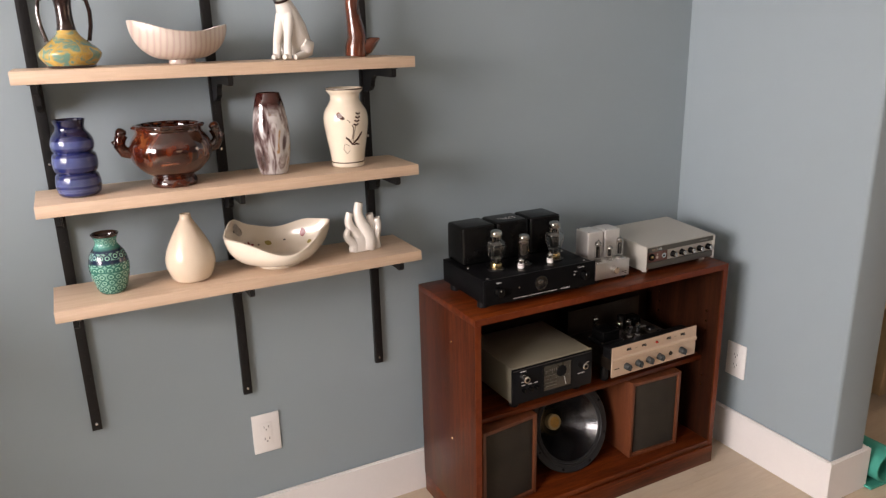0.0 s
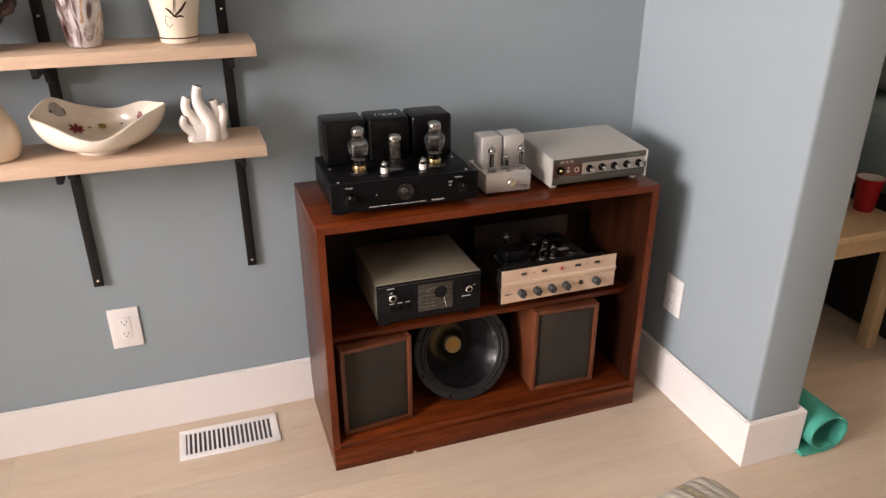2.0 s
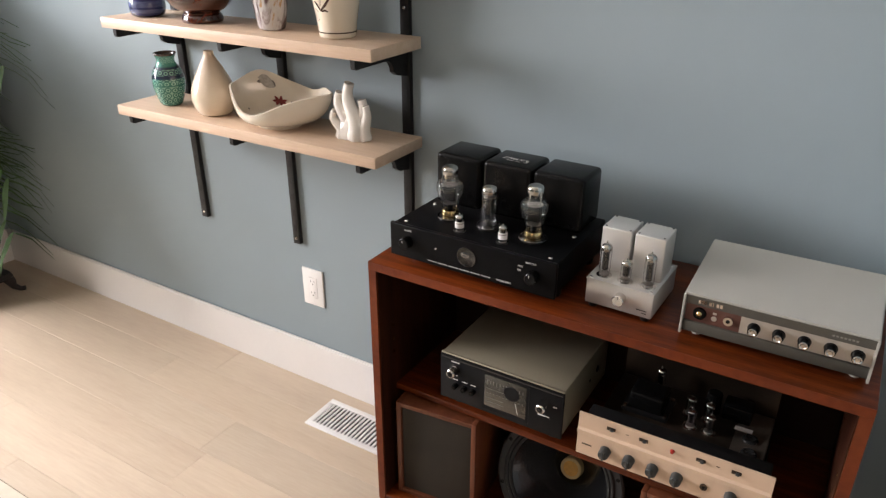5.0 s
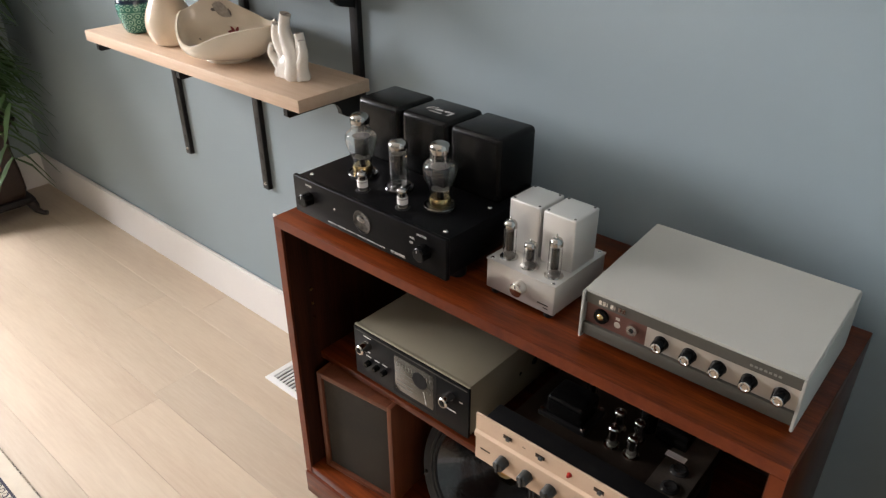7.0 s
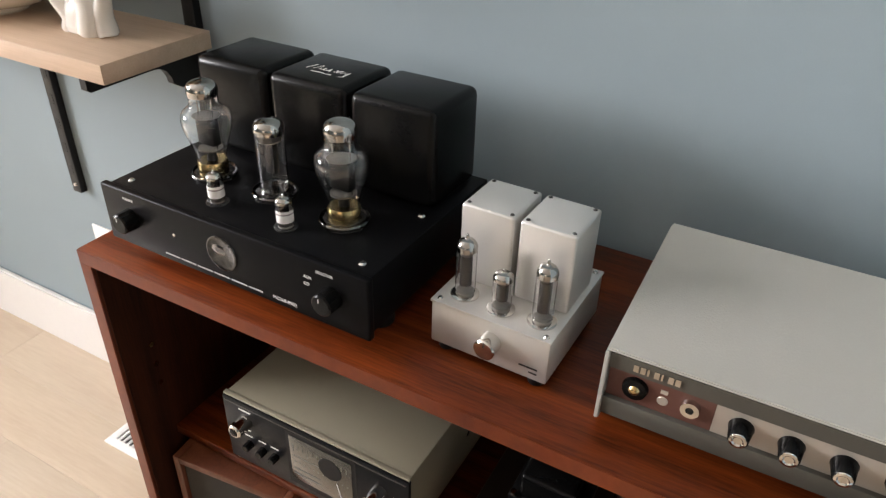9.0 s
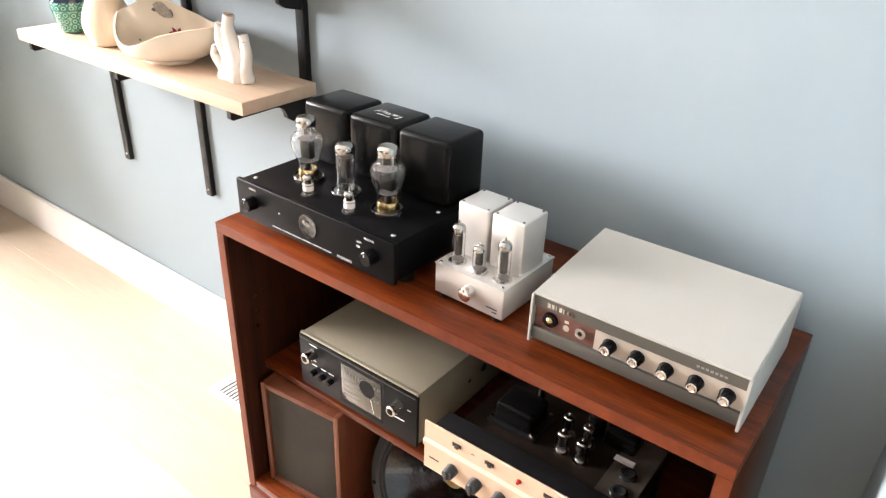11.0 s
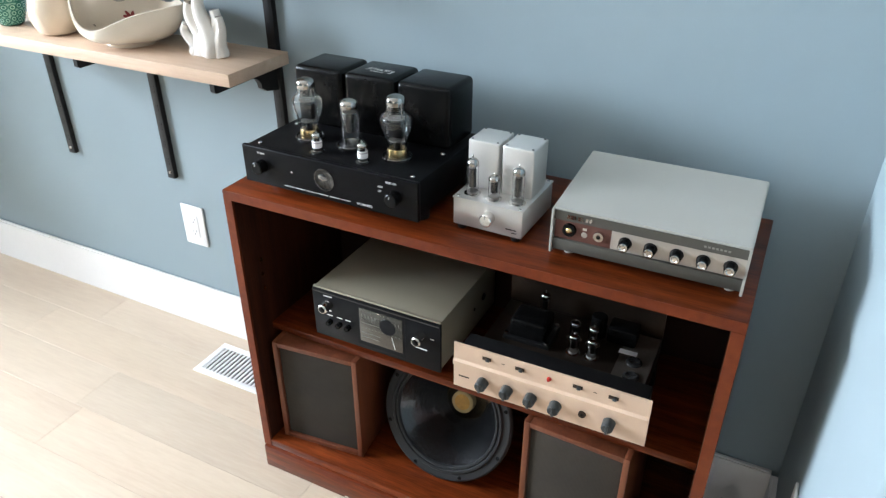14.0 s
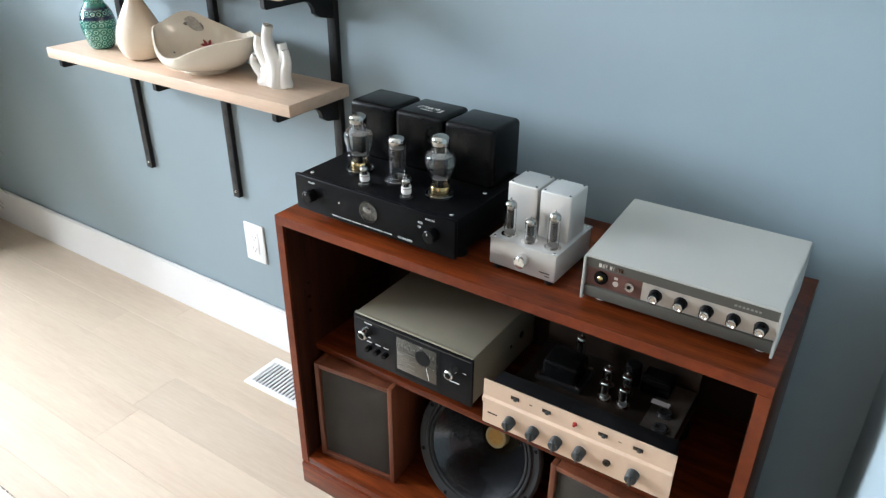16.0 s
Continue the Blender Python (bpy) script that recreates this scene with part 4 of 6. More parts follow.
wall_outlet(pose(EAST - 0.0002, -0.314, 0.337, 0, 0, -90), "white duplex outlet on the end wall beside the cabinet")

VENT_WHITE = surface("white_enamelled_vent", (0.76, 0.75, 0.73), 0.35, vary=0.03, relief=0.02)
vent = thing("floor_vent", -0.279, -0.114, 0, "white metal floor vent with rows of dark slots", "floor vent")
VW, VD = 0.141, 0.066
part("duct", box(-VW + 0.016, VW - 0.016, -VD + 0.016, VD - 0.016, 0.0003, 0.0012), SLOT_DARK, vent)
for a in ((-VW, VW, -VD, -VD + 0.018), (-VW, VW, VD - 0.018, VD), (-VW, -VW + 0.018, -VD + 0.018, VD - 0.018), (VW - 0.018, VW, -VD + 0.018, VD - 0.018)):
    part("vent_frame", box(*a, 0.0003, 0.0055, 0.0012), VENT_WHITE, vent)
for k in range(19):
    sx = -VW + 0.022 + k * 0.0132
    part("slat", box(sx, sx + 0.0058, -VD + 0.018, VD - 0.018, 0.0014, 0.0050), VENT_WHITE, vent)

# ---- pottery on the wall shelf ----
def glaze(name, stops, scale, rough=0.12, distort=0.0, coat=0.6, relief=0.0, stretch=(1, 1, 1), top_dark=0.0):
    """Glossy glaze whose colour runs through several tones."""
    m, n, l, b = nodes_of(name)
    v = coords(n, l, stretch)
    t = n.new("ShaderNodeTexNoise")
    t.inputs["Scale"].default_value, t.inputs["Detail"].default_value, t.inputs["Distortion"].default_value = scale, 5.0, distort
    l.new(v, t.inputs["Vector"])
    l.new(ramp(n, l, t.outputs["Fac"], stops), b.inputs["Base Color"])
    b.inputs["Roughness"].default_value = rough
    b.inputs["Coat Weight"].default_value = coat
    b.inputs["Coat Roughness"].default_value = 0.05
    if relief:
        bump(n, l, b, t.outputs["Fac"], relief, 0.003)
    if top_dark:
        c = n.new("ShaderNodeTexCoord")
        sep = n.new("ShaderNodeSeparateXYZ")
        l.new(c.outputs["Object"], sep.inputs[0])
        add = n.new("ShaderNodeMath")
        add.operation = "MULTIPLY_ADD"
        add.inputs[1].default_value = 0.09
        l.new(t.outputs["Fac"], add.inputs[0])
        l.new(sep.outputs[2], add.inputs[2])
        k = ramp(n, l, add.outputs[0], [(0.0, (0, 0, 0)), (top_dark, (0, 0, 0)), (top_dark + 0.02, (1, 1, 1))])
        l.new(mix(n, l, k, b.inputs["Base Color"].links[0].from_socket, (0.045, 0.010, 0.008)), b.inputs["Base Color"])
    return m


def banded(name, bands, marks, mark_scale, rough=0.15, height=0.15, where=((0.0, 1.0),)):
    """Glaze in bands by height, with incised repeating marks that catch a second colour."""
    m, n, l, b = nodes_of(name)
    c = n.new("ShaderNodeTexCoord")
    sep = n.new("ShaderNodeSeparateXYZ")
    l.new(c.outputs["Object"], sep.inputs[0])
    f = n.new("ShaderNodeMath")
    f.operation = "DIVIDE"
    f.inputs[1].default_value = height
    l.new(sep.outputs[2], f.inputs[0])
    base = ramp(n, l, f.outputs[0], bands)
    ang = n.new("ShaderNodeMath")
    ang.operation = "ARCTAN2"
    l.new(sep.outputs[1], ang.inputs[0])
    l.new(sep.outputs[0], ang.inputs[1])
    comb = n.new("ShaderNodeCombineXYZ")
    sa = n.new("ShaderNodeMath")
    sa.operation = "MULTIPLY"
    sa.inputs[1].default_value = mark_scale[0]
    sz = n.new("ShaderNodeMath")
    sz.operation = "MULTIPLY"
    sz.inputs[1].default_value = mark_scale[1]
    l.new(ang.outputs[0], sa.inputs[0])
    l.new(sep.outputs[2], sz.inputs[0])
    l.new(sa.outputs[0], comb.inputs[0])
    l.new(sz.outputs[0], comb.inputs[1])
    vor = n.new("ShaderNodeTexVoronoi")
    vor.voronoi_dimensions = "2D"
    vor.feature = "F1"
    vor.inputs["Randomness"].default_value = 0.25
    vor.inputs["Scale"].default_value = 1.0
    l.new(comb.outputs[0], vor.inputs["Vector"])
    ring = ramp(n, l, vor.outputs["Distance"], [(0.16, (0, 0, 0)), (0.22, (1, 1, 1)), (0.30, (1, 1, 1)), (0.36, (0, 0, 0)), (0.5, (0.0, 0.0, 0.0)), (0.56, (0.7, 0.7, 0.7))])
    stops = []
    for lo, hi in where:
        stops += [(lo, (0, 0, 0)), (lo + 0.01, (1, 1, 1)), (hi - 0.01, (1, 1, 1)), (hi, (0, 0, 0))]
    ring = mix(n, l, 1.0, ring, ramp(n, l, f.outputs[0], stops), "MULTIPLY")
    l.new(mix(n, l, ring, base, marks), b.inputs["Base Color"])
    b.inputs["Roughness"].default_value = rough
    b.inputs["Coat Weight"].default_value = 0.5
    bump(n, l, b, ring, 0.5, 0.0015)
    return m


CREAM_GLAZE = surface("cream_glaze", (0.70, 0.585, 0.45), 0.22, vary=0.04, scale=12, grain=300, relief=0.02, coat=0.4)
IVORY_GLAZE = surface("ivory_glaze", (0.72, 0.63, 0.50), 0.18, vary=0.03, scale=10, grain=300, relief=0.01, coat=0.5)
WHITE_GLAZE = surface("white_glaze", (0.76, 0.72, 0.66), 0.2, vary=0.03, scale=14, grain=300, relief=0.01, coat=0.5)
DARK_GLAZE = surface("dark_brown_glaze", (0.025, 0.012, 0.010), 0.15, vary=0.2, scale=20, relief=0.02, coat=0.5)
TEAL = banded("teal_glaze", [(0.0, (0.016, 0.13, 0.105)), (0.50, (0.022, 0.16, 0.125)), (0.56, (0.012, 0.025, 0.055)), (0.74, (0.012, 0.03, 0.06)), (0.78, (0.04, 0.23, 0.19)), (0.97, (0.03, 0.17, 0.14))], (0.22, 0.52, 0.41), (2.4, 66.0), height=0.142, where=((0.02, 0.40), (0.42, 0.54), (0.60, 0.72), (0.80, 0.95)))
COBALT = banded("cobalt_glaze", [(0.0, (0.012, 0.018, 0.085)), (0.7, (0.012, 0.018, 0.095)), (0.80, (0.004, 0.006, 0.050)), (1.0, (0.002, 0.003, 0.026))], (0.13, 0.17, 0.34), (5.0, 105.0), height=0.168, where=((0.06, 0.13), (0.145, 0.25), (0.39, 0.53), (0.64, 0.74)))
TREACLE = glaze("treacle_brown_glaze", [(0.30, (0.010, 0.0022, 0.0012)), (0.50, (0.040, 0.0065, 0.0022)), (0.62, (0.085, 0.0120, 0.0032)), (0.70, (0.130, 0.040, 0.012)), (0.76, (0.020, 0.0045, 0.0018))], 22, 0.08, 1.5, 0.9, 0.25)
MARBLED = glaze("marbled_grey_glaze", [(0.34, (0.030, 0.008, 0.007)), (0.43, (0.15, 0.10, 0.095)), (0.52, (0.46, 0.43, 0.42)), (0.60, (0.50, 0.47, 0.45)), (0.66, (0.36, 0.19, 0.07)), (0.74, (0.40, 0.36, 0.34))], 17, 0.1, 1.2, 0.8, 0.03, (1.6, 1.6, 0.55), 0.195)
OCHRE = glaze("ochre_and_green_glaze", [(0.38, (0.10, 0.22, 0.17)), (0.46, (0.40, 0.25, 0.055)), (0.54, (0.48, 0.31, 0.08)), (0.60, (0.09, 0.24, 0.19)), (0.70, (0.42, 0.27, 0.07))], 32, 0.2, 0.6, 0.5, 0.3)
RUST_GLAZE = glaze("rust_brown_glaze", [(0.3, (0.05, 0.012, 0.006)), (0.6, (0.13, 0.032, 0.013)), (0.8, (0.09, 0.02, 0.009))], 12, 0.2, 0.4, 0.5)


def pot(name, x, y, z, profile, material, label, category, wall=0.004, seg=48, steps=5, sx=1.0, sy=1.0):
    """A hollow turned vessel: outside up, rim, inside down."""
    out = curve_profile(profile, steps)
    inner = [(max(r - wall, 0.0), h) for r, h in reversed(out) if h > wall * 1.5]
    ob = thing(name, x, y, z, label, category)
    m = Matrix.Diagonal((sx, sy, 1, 1))
    body = part("body", lathe([(0, 0.0008)] + out + inner + [(0, wall * 1.5)], seg, m), material, ob)
    return ob, body


S3, S2, S1 = SHELF_TOP
teal, _ = pot("teal_vase", -0.858, -0.125, S3, [(0.026, 0.001), (0.033, 0.012), (0.042, 0.045), (0.044, 0.070), (0.038, 0.095), (0.026, 0.114), (0.0235, 0.124), (0.029, 0.138)], TEAL, "teal glazed vase with incised patterns and dark blue band", "vase")
part("rim", lathe(curve_profile([(0.0285, 0.1365), (0.0305, 0.1405), (0.0285, 0.1425), (0.024, 0.139), (0.0205, 0.126)], 3), 40), DARK_GLAZE, teal, "dark brown rim")
pot("teardrop_vase", -0.678, -0.130, S3, [(0.034, 0.001), (0.046, 0.008), (0.0575, 0.040), (0.055, 0.070), (0.042, 0.102), (0.026, 0.132), (0.0145, 0.152), (0.0125, 0.165)], CREAM_GLAZE, "plain cream teardrop bottle vase with narrow neck", "vase", 0.0025)
blue, _ = pot("cobalt_vase", -0.892, -0.128, S2, [(0.036, 0.001), (0.044, 0.008), (0.047, 0.028), (0.044, 0.047), (0.0385, 0.0525), (0.044, 0.058), (0.0465, 0.075), (0.044, 0.092), (0.0385, 0.098), (0.043, 0.104), (0.044, 0.118), (0.040, 0.132), (0.031, 0.144), (0.0295, 0.154), (0.033, 0.166), (0.034, 0.168)], COBALT, "cobalt blue ribbed vase with stamped bands", "vase", steps=4)
brown, _ = pot("brown_jardiniere", -0.689, -0.122, S2, [(0.050, 0.001), (0.052, 0.008), (0.049, 0.018), (0.046, 0.025), (0.064, 0.036), (0.086, 0.060), (0.092, 0.082), (0.089, 0.102), (0.079, 0.118), (0.073, 0.128), (0.074, 0.138), (0.072, 0.143)], TREACLE, "glossy treacle brown bowl with two lug handles", "bowl", steps=4)
for s in (-1, 1):
    pts = [(s * 0.086, 0, 0.082), (s * 0.100, 0, 0.086), (s * 0.109, 0, 0.100), (s * 0.106, 0, 0.116), (s * 0.098, 0, 0.126)]
    part("handle", tube_along(pts, [0.013, 0.014, 0.013, 0.013, 0.012], 12), TREACLE, brown, "scrolled lug handle")
    part("handle_tip", lathe(curve_profile([(0, 0), (0.010, 0.002), (0.013, 0.009), (0.008, 0.018), (0, 0.022)], 3), 12, pose(s * 0.100, 0, 0.120, 0, s * 20, 0)), TREACLE, brown)
    part("handle_tip", lathe(curve_profile([(0, 0), (0.006, 0.002), (0.007, 0.006), (0.003, 0.012), (0, 0.014)], 3), 10, pose(s * 0.112, 0, 0.106, 0, s * 70, 0)), TREACLE, brown)
for k in range(14):
    a = 2 * math.pi * k / 14
    part("rim_lobe", lathe(curve_profile([(0, -0.006), (0.009, -0.004), (0.012, -0.001), (0.008, 0.0025), (0, 0.0035)], 3), 10, pose(0.070 * math.cos(a), 0.070 * math.sin(a), 0.139)), TREACLE, brown)
for k in range(10):
    a = 2 * math.pi * k / 10
    part("relief_leaf", lathe(curve_profile([(0, 0), (0.009, 0.003), (0.012, 0.012), (0.007, 0.024), (0, 0.030)], 3), 10, pose(0, 0, 0, 0, 0, math.degrees(a)) @ pose(0.079, 0, 0.066, 0, -14, 0) @ Matrix.Diagonal((0.5, 1, 1, 1))), TREACLE, brown)
pot("marbled_vase", -0.451, -0.122, S2, [(0.030, 0.001), (0.036, 0.008), (0.043, 0.045), (0.0455, 0.085), (0.043, 0.130), (0.036, 0.172), (0.029, 0.196), (0.0275, 0.200)], MARBLED, "tall marbled grey and maroon glazed vase", "vase", 0.004, 36, 4, 1.0, 0.82)
flow, fbody = pot("cream_vase", -0.253, -0.118, S2, [(0.040, 0.001), (0.0425, 0.006), (0.0445, 0.030), (0.0535, 0.085), (0.0575, 0.118), (0.054, 0.142), (0.043, 0.160), (0.0375, 0.172), (0.0385, 0.184), (0.0465, 0.194), (0.047, 0.201)], IVORY_GLAZE, "cream vase with dark brown painted sprig", "vase")
BROWN_LINE = surface("brown_glaze_line", (0.045, 0.018, 0.012), 0.25, vary=0.1, relief=0)
for r, h, t in ((0.0431, 0.012, 0.0028), (0.0471, 0.197, 0.0028)):
    part("painted_line", lathe([(r + 0.0006, h), (r + 0.0008, h + t)], 48), BROWN_LINE, flow)


def radius_at(profile, h):
    p = curve_profile(profile, 6)
    return float(np.interp(h, [q[1] for q in p], [q[0] for q in p]))


FLOWER_PROFILE = [(0.040, 0.001), (0.0425, 0.006), (0.0445, 0.030), (0.0535, 0.085), (0.0575, 0.118), (0.054, 0.142), (0.043, 0.160), (0.0375, 0.172), (0.0385, 0.184), (0.0465, 0.194), (0.047, 0.201)]


def painted_stroke(parent, pts, width, material):
    """A brush stroke laid on the vase's curved wall, by angle and height."""
    bm = bmesh.new()
    rows = []
    n = len(pts)
    for k, (a, h) in enumerate(pts):
        a0, h0 = pts[max(k - 1, 0)]
        a1, h1 = pts[min(k + 1, n - 1)]
        d = Vector(((a1 - a0) * 0.055, h1 - h0)).normalized()
        w = width * (0.35 + 0.65 * math.sin(math.pi * (k + 0.4) / (n - 0.2)))
        row = []
        for s in (-1, 1):
            aa, hh = a - s * d.y * w / 0.055, h + s * d.x * w
            r = radius_at(FLOWER_PROFILE, hh) + 0.0005
            row.append(bm.verts.new((r * math.cos(aa), r * math.sin(aa), hh)))
        rows.append(row)
    for p, q in zip(rows, rows[1:]):
        bm.faces.new((p[0], p[1], q[1], q[0]))
    part("painted_stroke", bm, material, parent)


F0 = radians(-100)
painted_stroke(flow, [(F0 + 0.02, 0.062), (F0 + 0.12, 0.085), (F0 + 0.16, 0.105), (F0 - 0.05, 0.122), (F0 - 0.36, 0.131)], 0.0010, BROWN_LINE)
painted_stroke(flow, [(F0 + 0.14, 0.068), (F0 + 0.18, 0.09), (F0 + 0.28, 0.112)], 0.0008, BROWN_LINE)
painted_stroke(flow, [(F0 + 0.10, 0.062), (F0 + 0.38, 0.075), (F0 + 0.62, 0.092)], 0.0032, BROWN_LINE)
painted_stroke(flow, [(F0 + 0.12, 0.060), (F0 - 0.08, 0.074), (F0 - 0.22, 0.080)], 0.0028, BROWN_LINE)
painted_stroke(flow, [(F0 + 0.14, 0.060), (F0 + 0.32, 0.063), (F0 + 0.48, 0.060)], 0.0024, BROWN_LINE)
painted_stroke(flow, [(F0 - 0.05, 0.058), (F0 - 0.28, 0.064), (F0 - 0.38, 0.050), (F0 - 0.22, 0.038), (F0 - 0.02, 0.046)], 0.0008, BROWN_LINE)
for k in range(4):
    for s in (-1, 1):
        painted_stroke(flow, [(F0 + 0.28 + 0.05 * k, 0.110 + 0.009 * k), (F0 + 0.28 + 0.05 * k + s * 0.12, 0.114 + 0.009 * k)], 0.0026, BROWN_LINE)
painted_stroke(flow, [(F0 - 0.30, 0.128), (F0 - 0.46, 0.134), (F0 - 0.56, 0.142)], 0.0070, RUST_GLAZE)
painted_stroke(flow, [(F0 - 0.26, 0.126), (F0 - 0.34, 0.131)], 0.0045, BROWN_LINE)


def shaped_bowl(name, x, y, z, rx, ry, h, lift, material, label, foot, rz=0.0, seg=56, rings=16, power=1.0, plan=None):
    """A freeform bowl whose rim rises and dips round its edge."""
    ob = thing(name, x, y, z, label, "bowl", rz=rz)
    bm = bmesh.new()
    grid = []
    for side in (0, 1):
        for j in (range(rings + 1) if side == 0 else range(rings, -1, -1)):
            u = j / rings
            row = []
            for k in range(seg):
                a = 2 * math.pi * k / seg
                reach = (foot + (1 - foot) * math.sin(u * math.pi / 2) ** power)
                wx, wy = plan(a, u) if plan else (1 + 0.10 * u * math.cos(2 * a) ** 2,) * 2
                top = h * (0.80 + lift(a))
                zz = 0.010 + (top - 0.010) * (u ** 2.0)
                off = 0.0045 if side else 0.0
                row.append(bm.verts.new(((rx * reach * wx - off) * math.cos(a), (ry * reach * wy - off) * math.sin(a), zz + off * (1.0 - 0.7 * u))))
            grid.append(row)
    for p, q in zip(grid, grid[1:]):
        for k in range(seg):
            j = (k + 1) % seg
            bm.faces.new((p[k], p[j], q[j], q[k]))
    bm.faces.new(list(reversed(grid[0])))
    bm.faces.new(grid[-1])
    bmesh.ops.smooth_vert(bm, verts=bm.verts, factor=0.2, use_axis_x=True, use_axis_y=True, use_axis_z=True)
    part("body", bm, material, ob, smooth=60)
    if foot < 0.5:
        part("foot_ring", lathe([(0, 0), (rx * foot * 0.95, 0), (rx * foot * 1.0, 0.004), (rx * foot * 0.93, 0.0115), (0, 0.0115)], 40, Matrix.Diagonal((1, ry / rx * 1.1, 1, 1))), material, ob)
    return ob


def bowl_lift(a):
    """The rim's rise and dip round the freeform bowl: shoulders at the ends, lips between."""
    back, front = math.exp(-((a - radians(138)) / 0.42) ** 2), math.exp(-((a - radians(262)) / 0.62) ** 2)
    dip, ear = math.exp(-((a - radians(72)) / 0.38) ** 2), math.exp(-((a - radians(34)) / 0.22) ** 2)
    return 0.05 + 0.34 * back - 0.38 * front - 0.14 * dip + 0.06 * ear + 0.07 * math.cos(a) ** 6


def bowl_plan(a, u):
    """Its outline from above: drawn to a point at both ends."""
    c = abs(math.cos(a))
    tip = 0.22 if math.cos(a) > 0 else 0.12
    return 1.0 + tip * u * c ** 7, 1.0 - 0.34 * u * c ** 3


BOWL_GLAZE = surface("warm_cream_glaze", (0.74, 0.67, 0.56), 0.2, vary=0.03, scale=14, grain=300, relief=0.01, coat=0.5)
wb = shaped_bowl("freeform_bowl", -0.458, -0.116, S3, 0.126, 0.108, 0.100, bowl_lift, BOWL_GLAZE, "cream freeform bowl with small painted leaves inside", 0.47, rz=10, plan=bowl_plan)
RED_LEAF = surface("dark_red_painted_leaf", (0.22, 0.02, 0.02), 0.3, vary=0.1, relief=0)
OLIVE_LEAF = surface("olive_painted_leaf", (0.30, 0.24, 0.07), 0.3, vary=0.1, relief=0)
PALE_GREY_LEAF = surface("pale_grey_painted_leaf", (0.34, 0.31, 0.27), 0.3, vary=0.3, scale=160, relief=0)
GREY_LEAF = surface("grey_painted_leaf", (0.13, 0.11, 0.10), 0.3, vary=0.15, relief=0)


def bowl_point(u, a):
    lift = bowl_lift(a)
    reach = 0.47 + 0.53 * math.sin(u * math.pi / 2)
    wx, wy = bowl_plan(a, u)
    off = 0.0064
    return Vector(((0.126 * reach * wx - off) * math.cos(a), (0.108 * reach * wy - off) * math.sin(a), 0.010 + (0.100 * (0.80 + lift) - 0.010) * u * u + off * (1 - 0.7 * u)))


def painted_leaf(u, a, length, width, turn, material):
    """A leaf shape that follows the bowl's inner wall."""
    bm = bmesh.new()
    left, right = [], []
    for k in range(7):
        t = k / 6 - 0.5
        w = width * math.cos(math.pi * t) ** 0.8
        for s, row in ((-1, left), (1, right)):
            du, da = t * length * math.cos(turn) - s * w * math.sin(turn), t * length * math.sin(turn) + s * w * math.cos(turn)
            row.append(bm.verts.new(bowl_point(min(u + du / 0.09, 1.0), a + da / 0.085)))
    for k in range(6):
        bm.faces.new((left[k], left[k + 1], right[k + 1], right[k]))
    part("painted_leaf", bm, material, wb)


painted_leaf(0.72, radians(36), 0.020, 0.0060, 0.3, RED_LEAF)
for k in range(5):
    painted_leaf(0.84, radians(132 + 4.2 * (k - 2)), 0.010, 0.0022, 0.5 + 0.25 * k, GREY_LEAF)
painted_leaf(0.84, radians(132), 0.030, 0.0085, 1.2, PALE_GREY_LEAF)
painted_leaf(0.55, radians(84), 0.018, 0.0075, 0.9, OLIVE_LEAF)
for k in range(7):
    painted_leaf(0.50 + 0.060 * math.sin(0.9 * k), radians(118 + 6 * math.cos(0.9 * k)), 0.016, 0.0032, 1.57 - 0.9 * k, RED_LEAF)
for u, a in ((0.52, 100), (0.46, 118), (0.60, 60), (0.42, 175)):
    painted_leaf(u, radians(a), 0.006, 0.0028, 0.8, GREY_LEAF)
painted_leaf(0.50, radians(20), 0.012, 0.005, 0.8, OLIVE_LEAF)


# grey-cream that stands in for the shade inside an open white mouth
MOUTH_SHADE = surface("shaded_mouth_disc", (0.30, 0.27, 0.24), 0.8, vary=0.1)


def finger_vase(x, y, z):
    """A white vase of fused tubes that swell towards the foot and lean apart at the mouth."""
    ob = thing("finger_vase", x, y, z, "white ceramic vase of five fused finger tubes", "vase", rz=8)
    tubes = [((-0.047, -0.002), (-0.036, 0.000), 0.064, 0.0090), ((-0.036, 0.006), (-0.017, 0.004), 0.108, 0.0110), ((-0.007, 0.004), (0.006, -0.004), 0.132, 0.0130), ((0.023, 0.006), (0.020, 0.004), 0.096, 0.0115), ((0.039, -0.006), (0.034, -0.002), 0.085, 0.0095)]
    for (tx, ty), (bx, by), h, r in tubes:
        pts, rad = [], []
        for k in range(13):
            u = k / 12
            s = u * u * (3 - 2 * u)
            sway = 0.008 * math.sin(math.pi * 2 * u) * (1 if tx < 0.01 else -0.5)
            pts.append((bx + (tx - bx) * s + sway, by + (ty - by) * s, 0.001 + (h - 0.001) * u))
            rad.append(r * (0.92 + 0.95 * max(0.0, 1 - u * 1.15) * min(1.0, 0.72 + 2.4 * u)))
        part("tube", tube_along(pts, rad, 18), WHITE_GLAZE, ob, smooth=70)
        # flat disc on the closed tube end, coloured as its shaded hollow
        part("mouth", lathe([(0, 0.0004), (r * 0.66, 0.0004), (r * 0.66, 0), (0, 0)], 14, pose(tx, ty, h)), MOUTH_SHADE, ob)
    part("foot", lathe(curve_profile([(0, 0), (0.030, 0), (0.034, 0.006), (0.034, 0.014), (0.028, 0.034), (0.016, 0.052), (0, 0.056)], 4), 30, Matrix.Diagonal((1.40, 0.55, 1, 1))), WHITE_GLAZE, ob, smooth=70)
    return ob


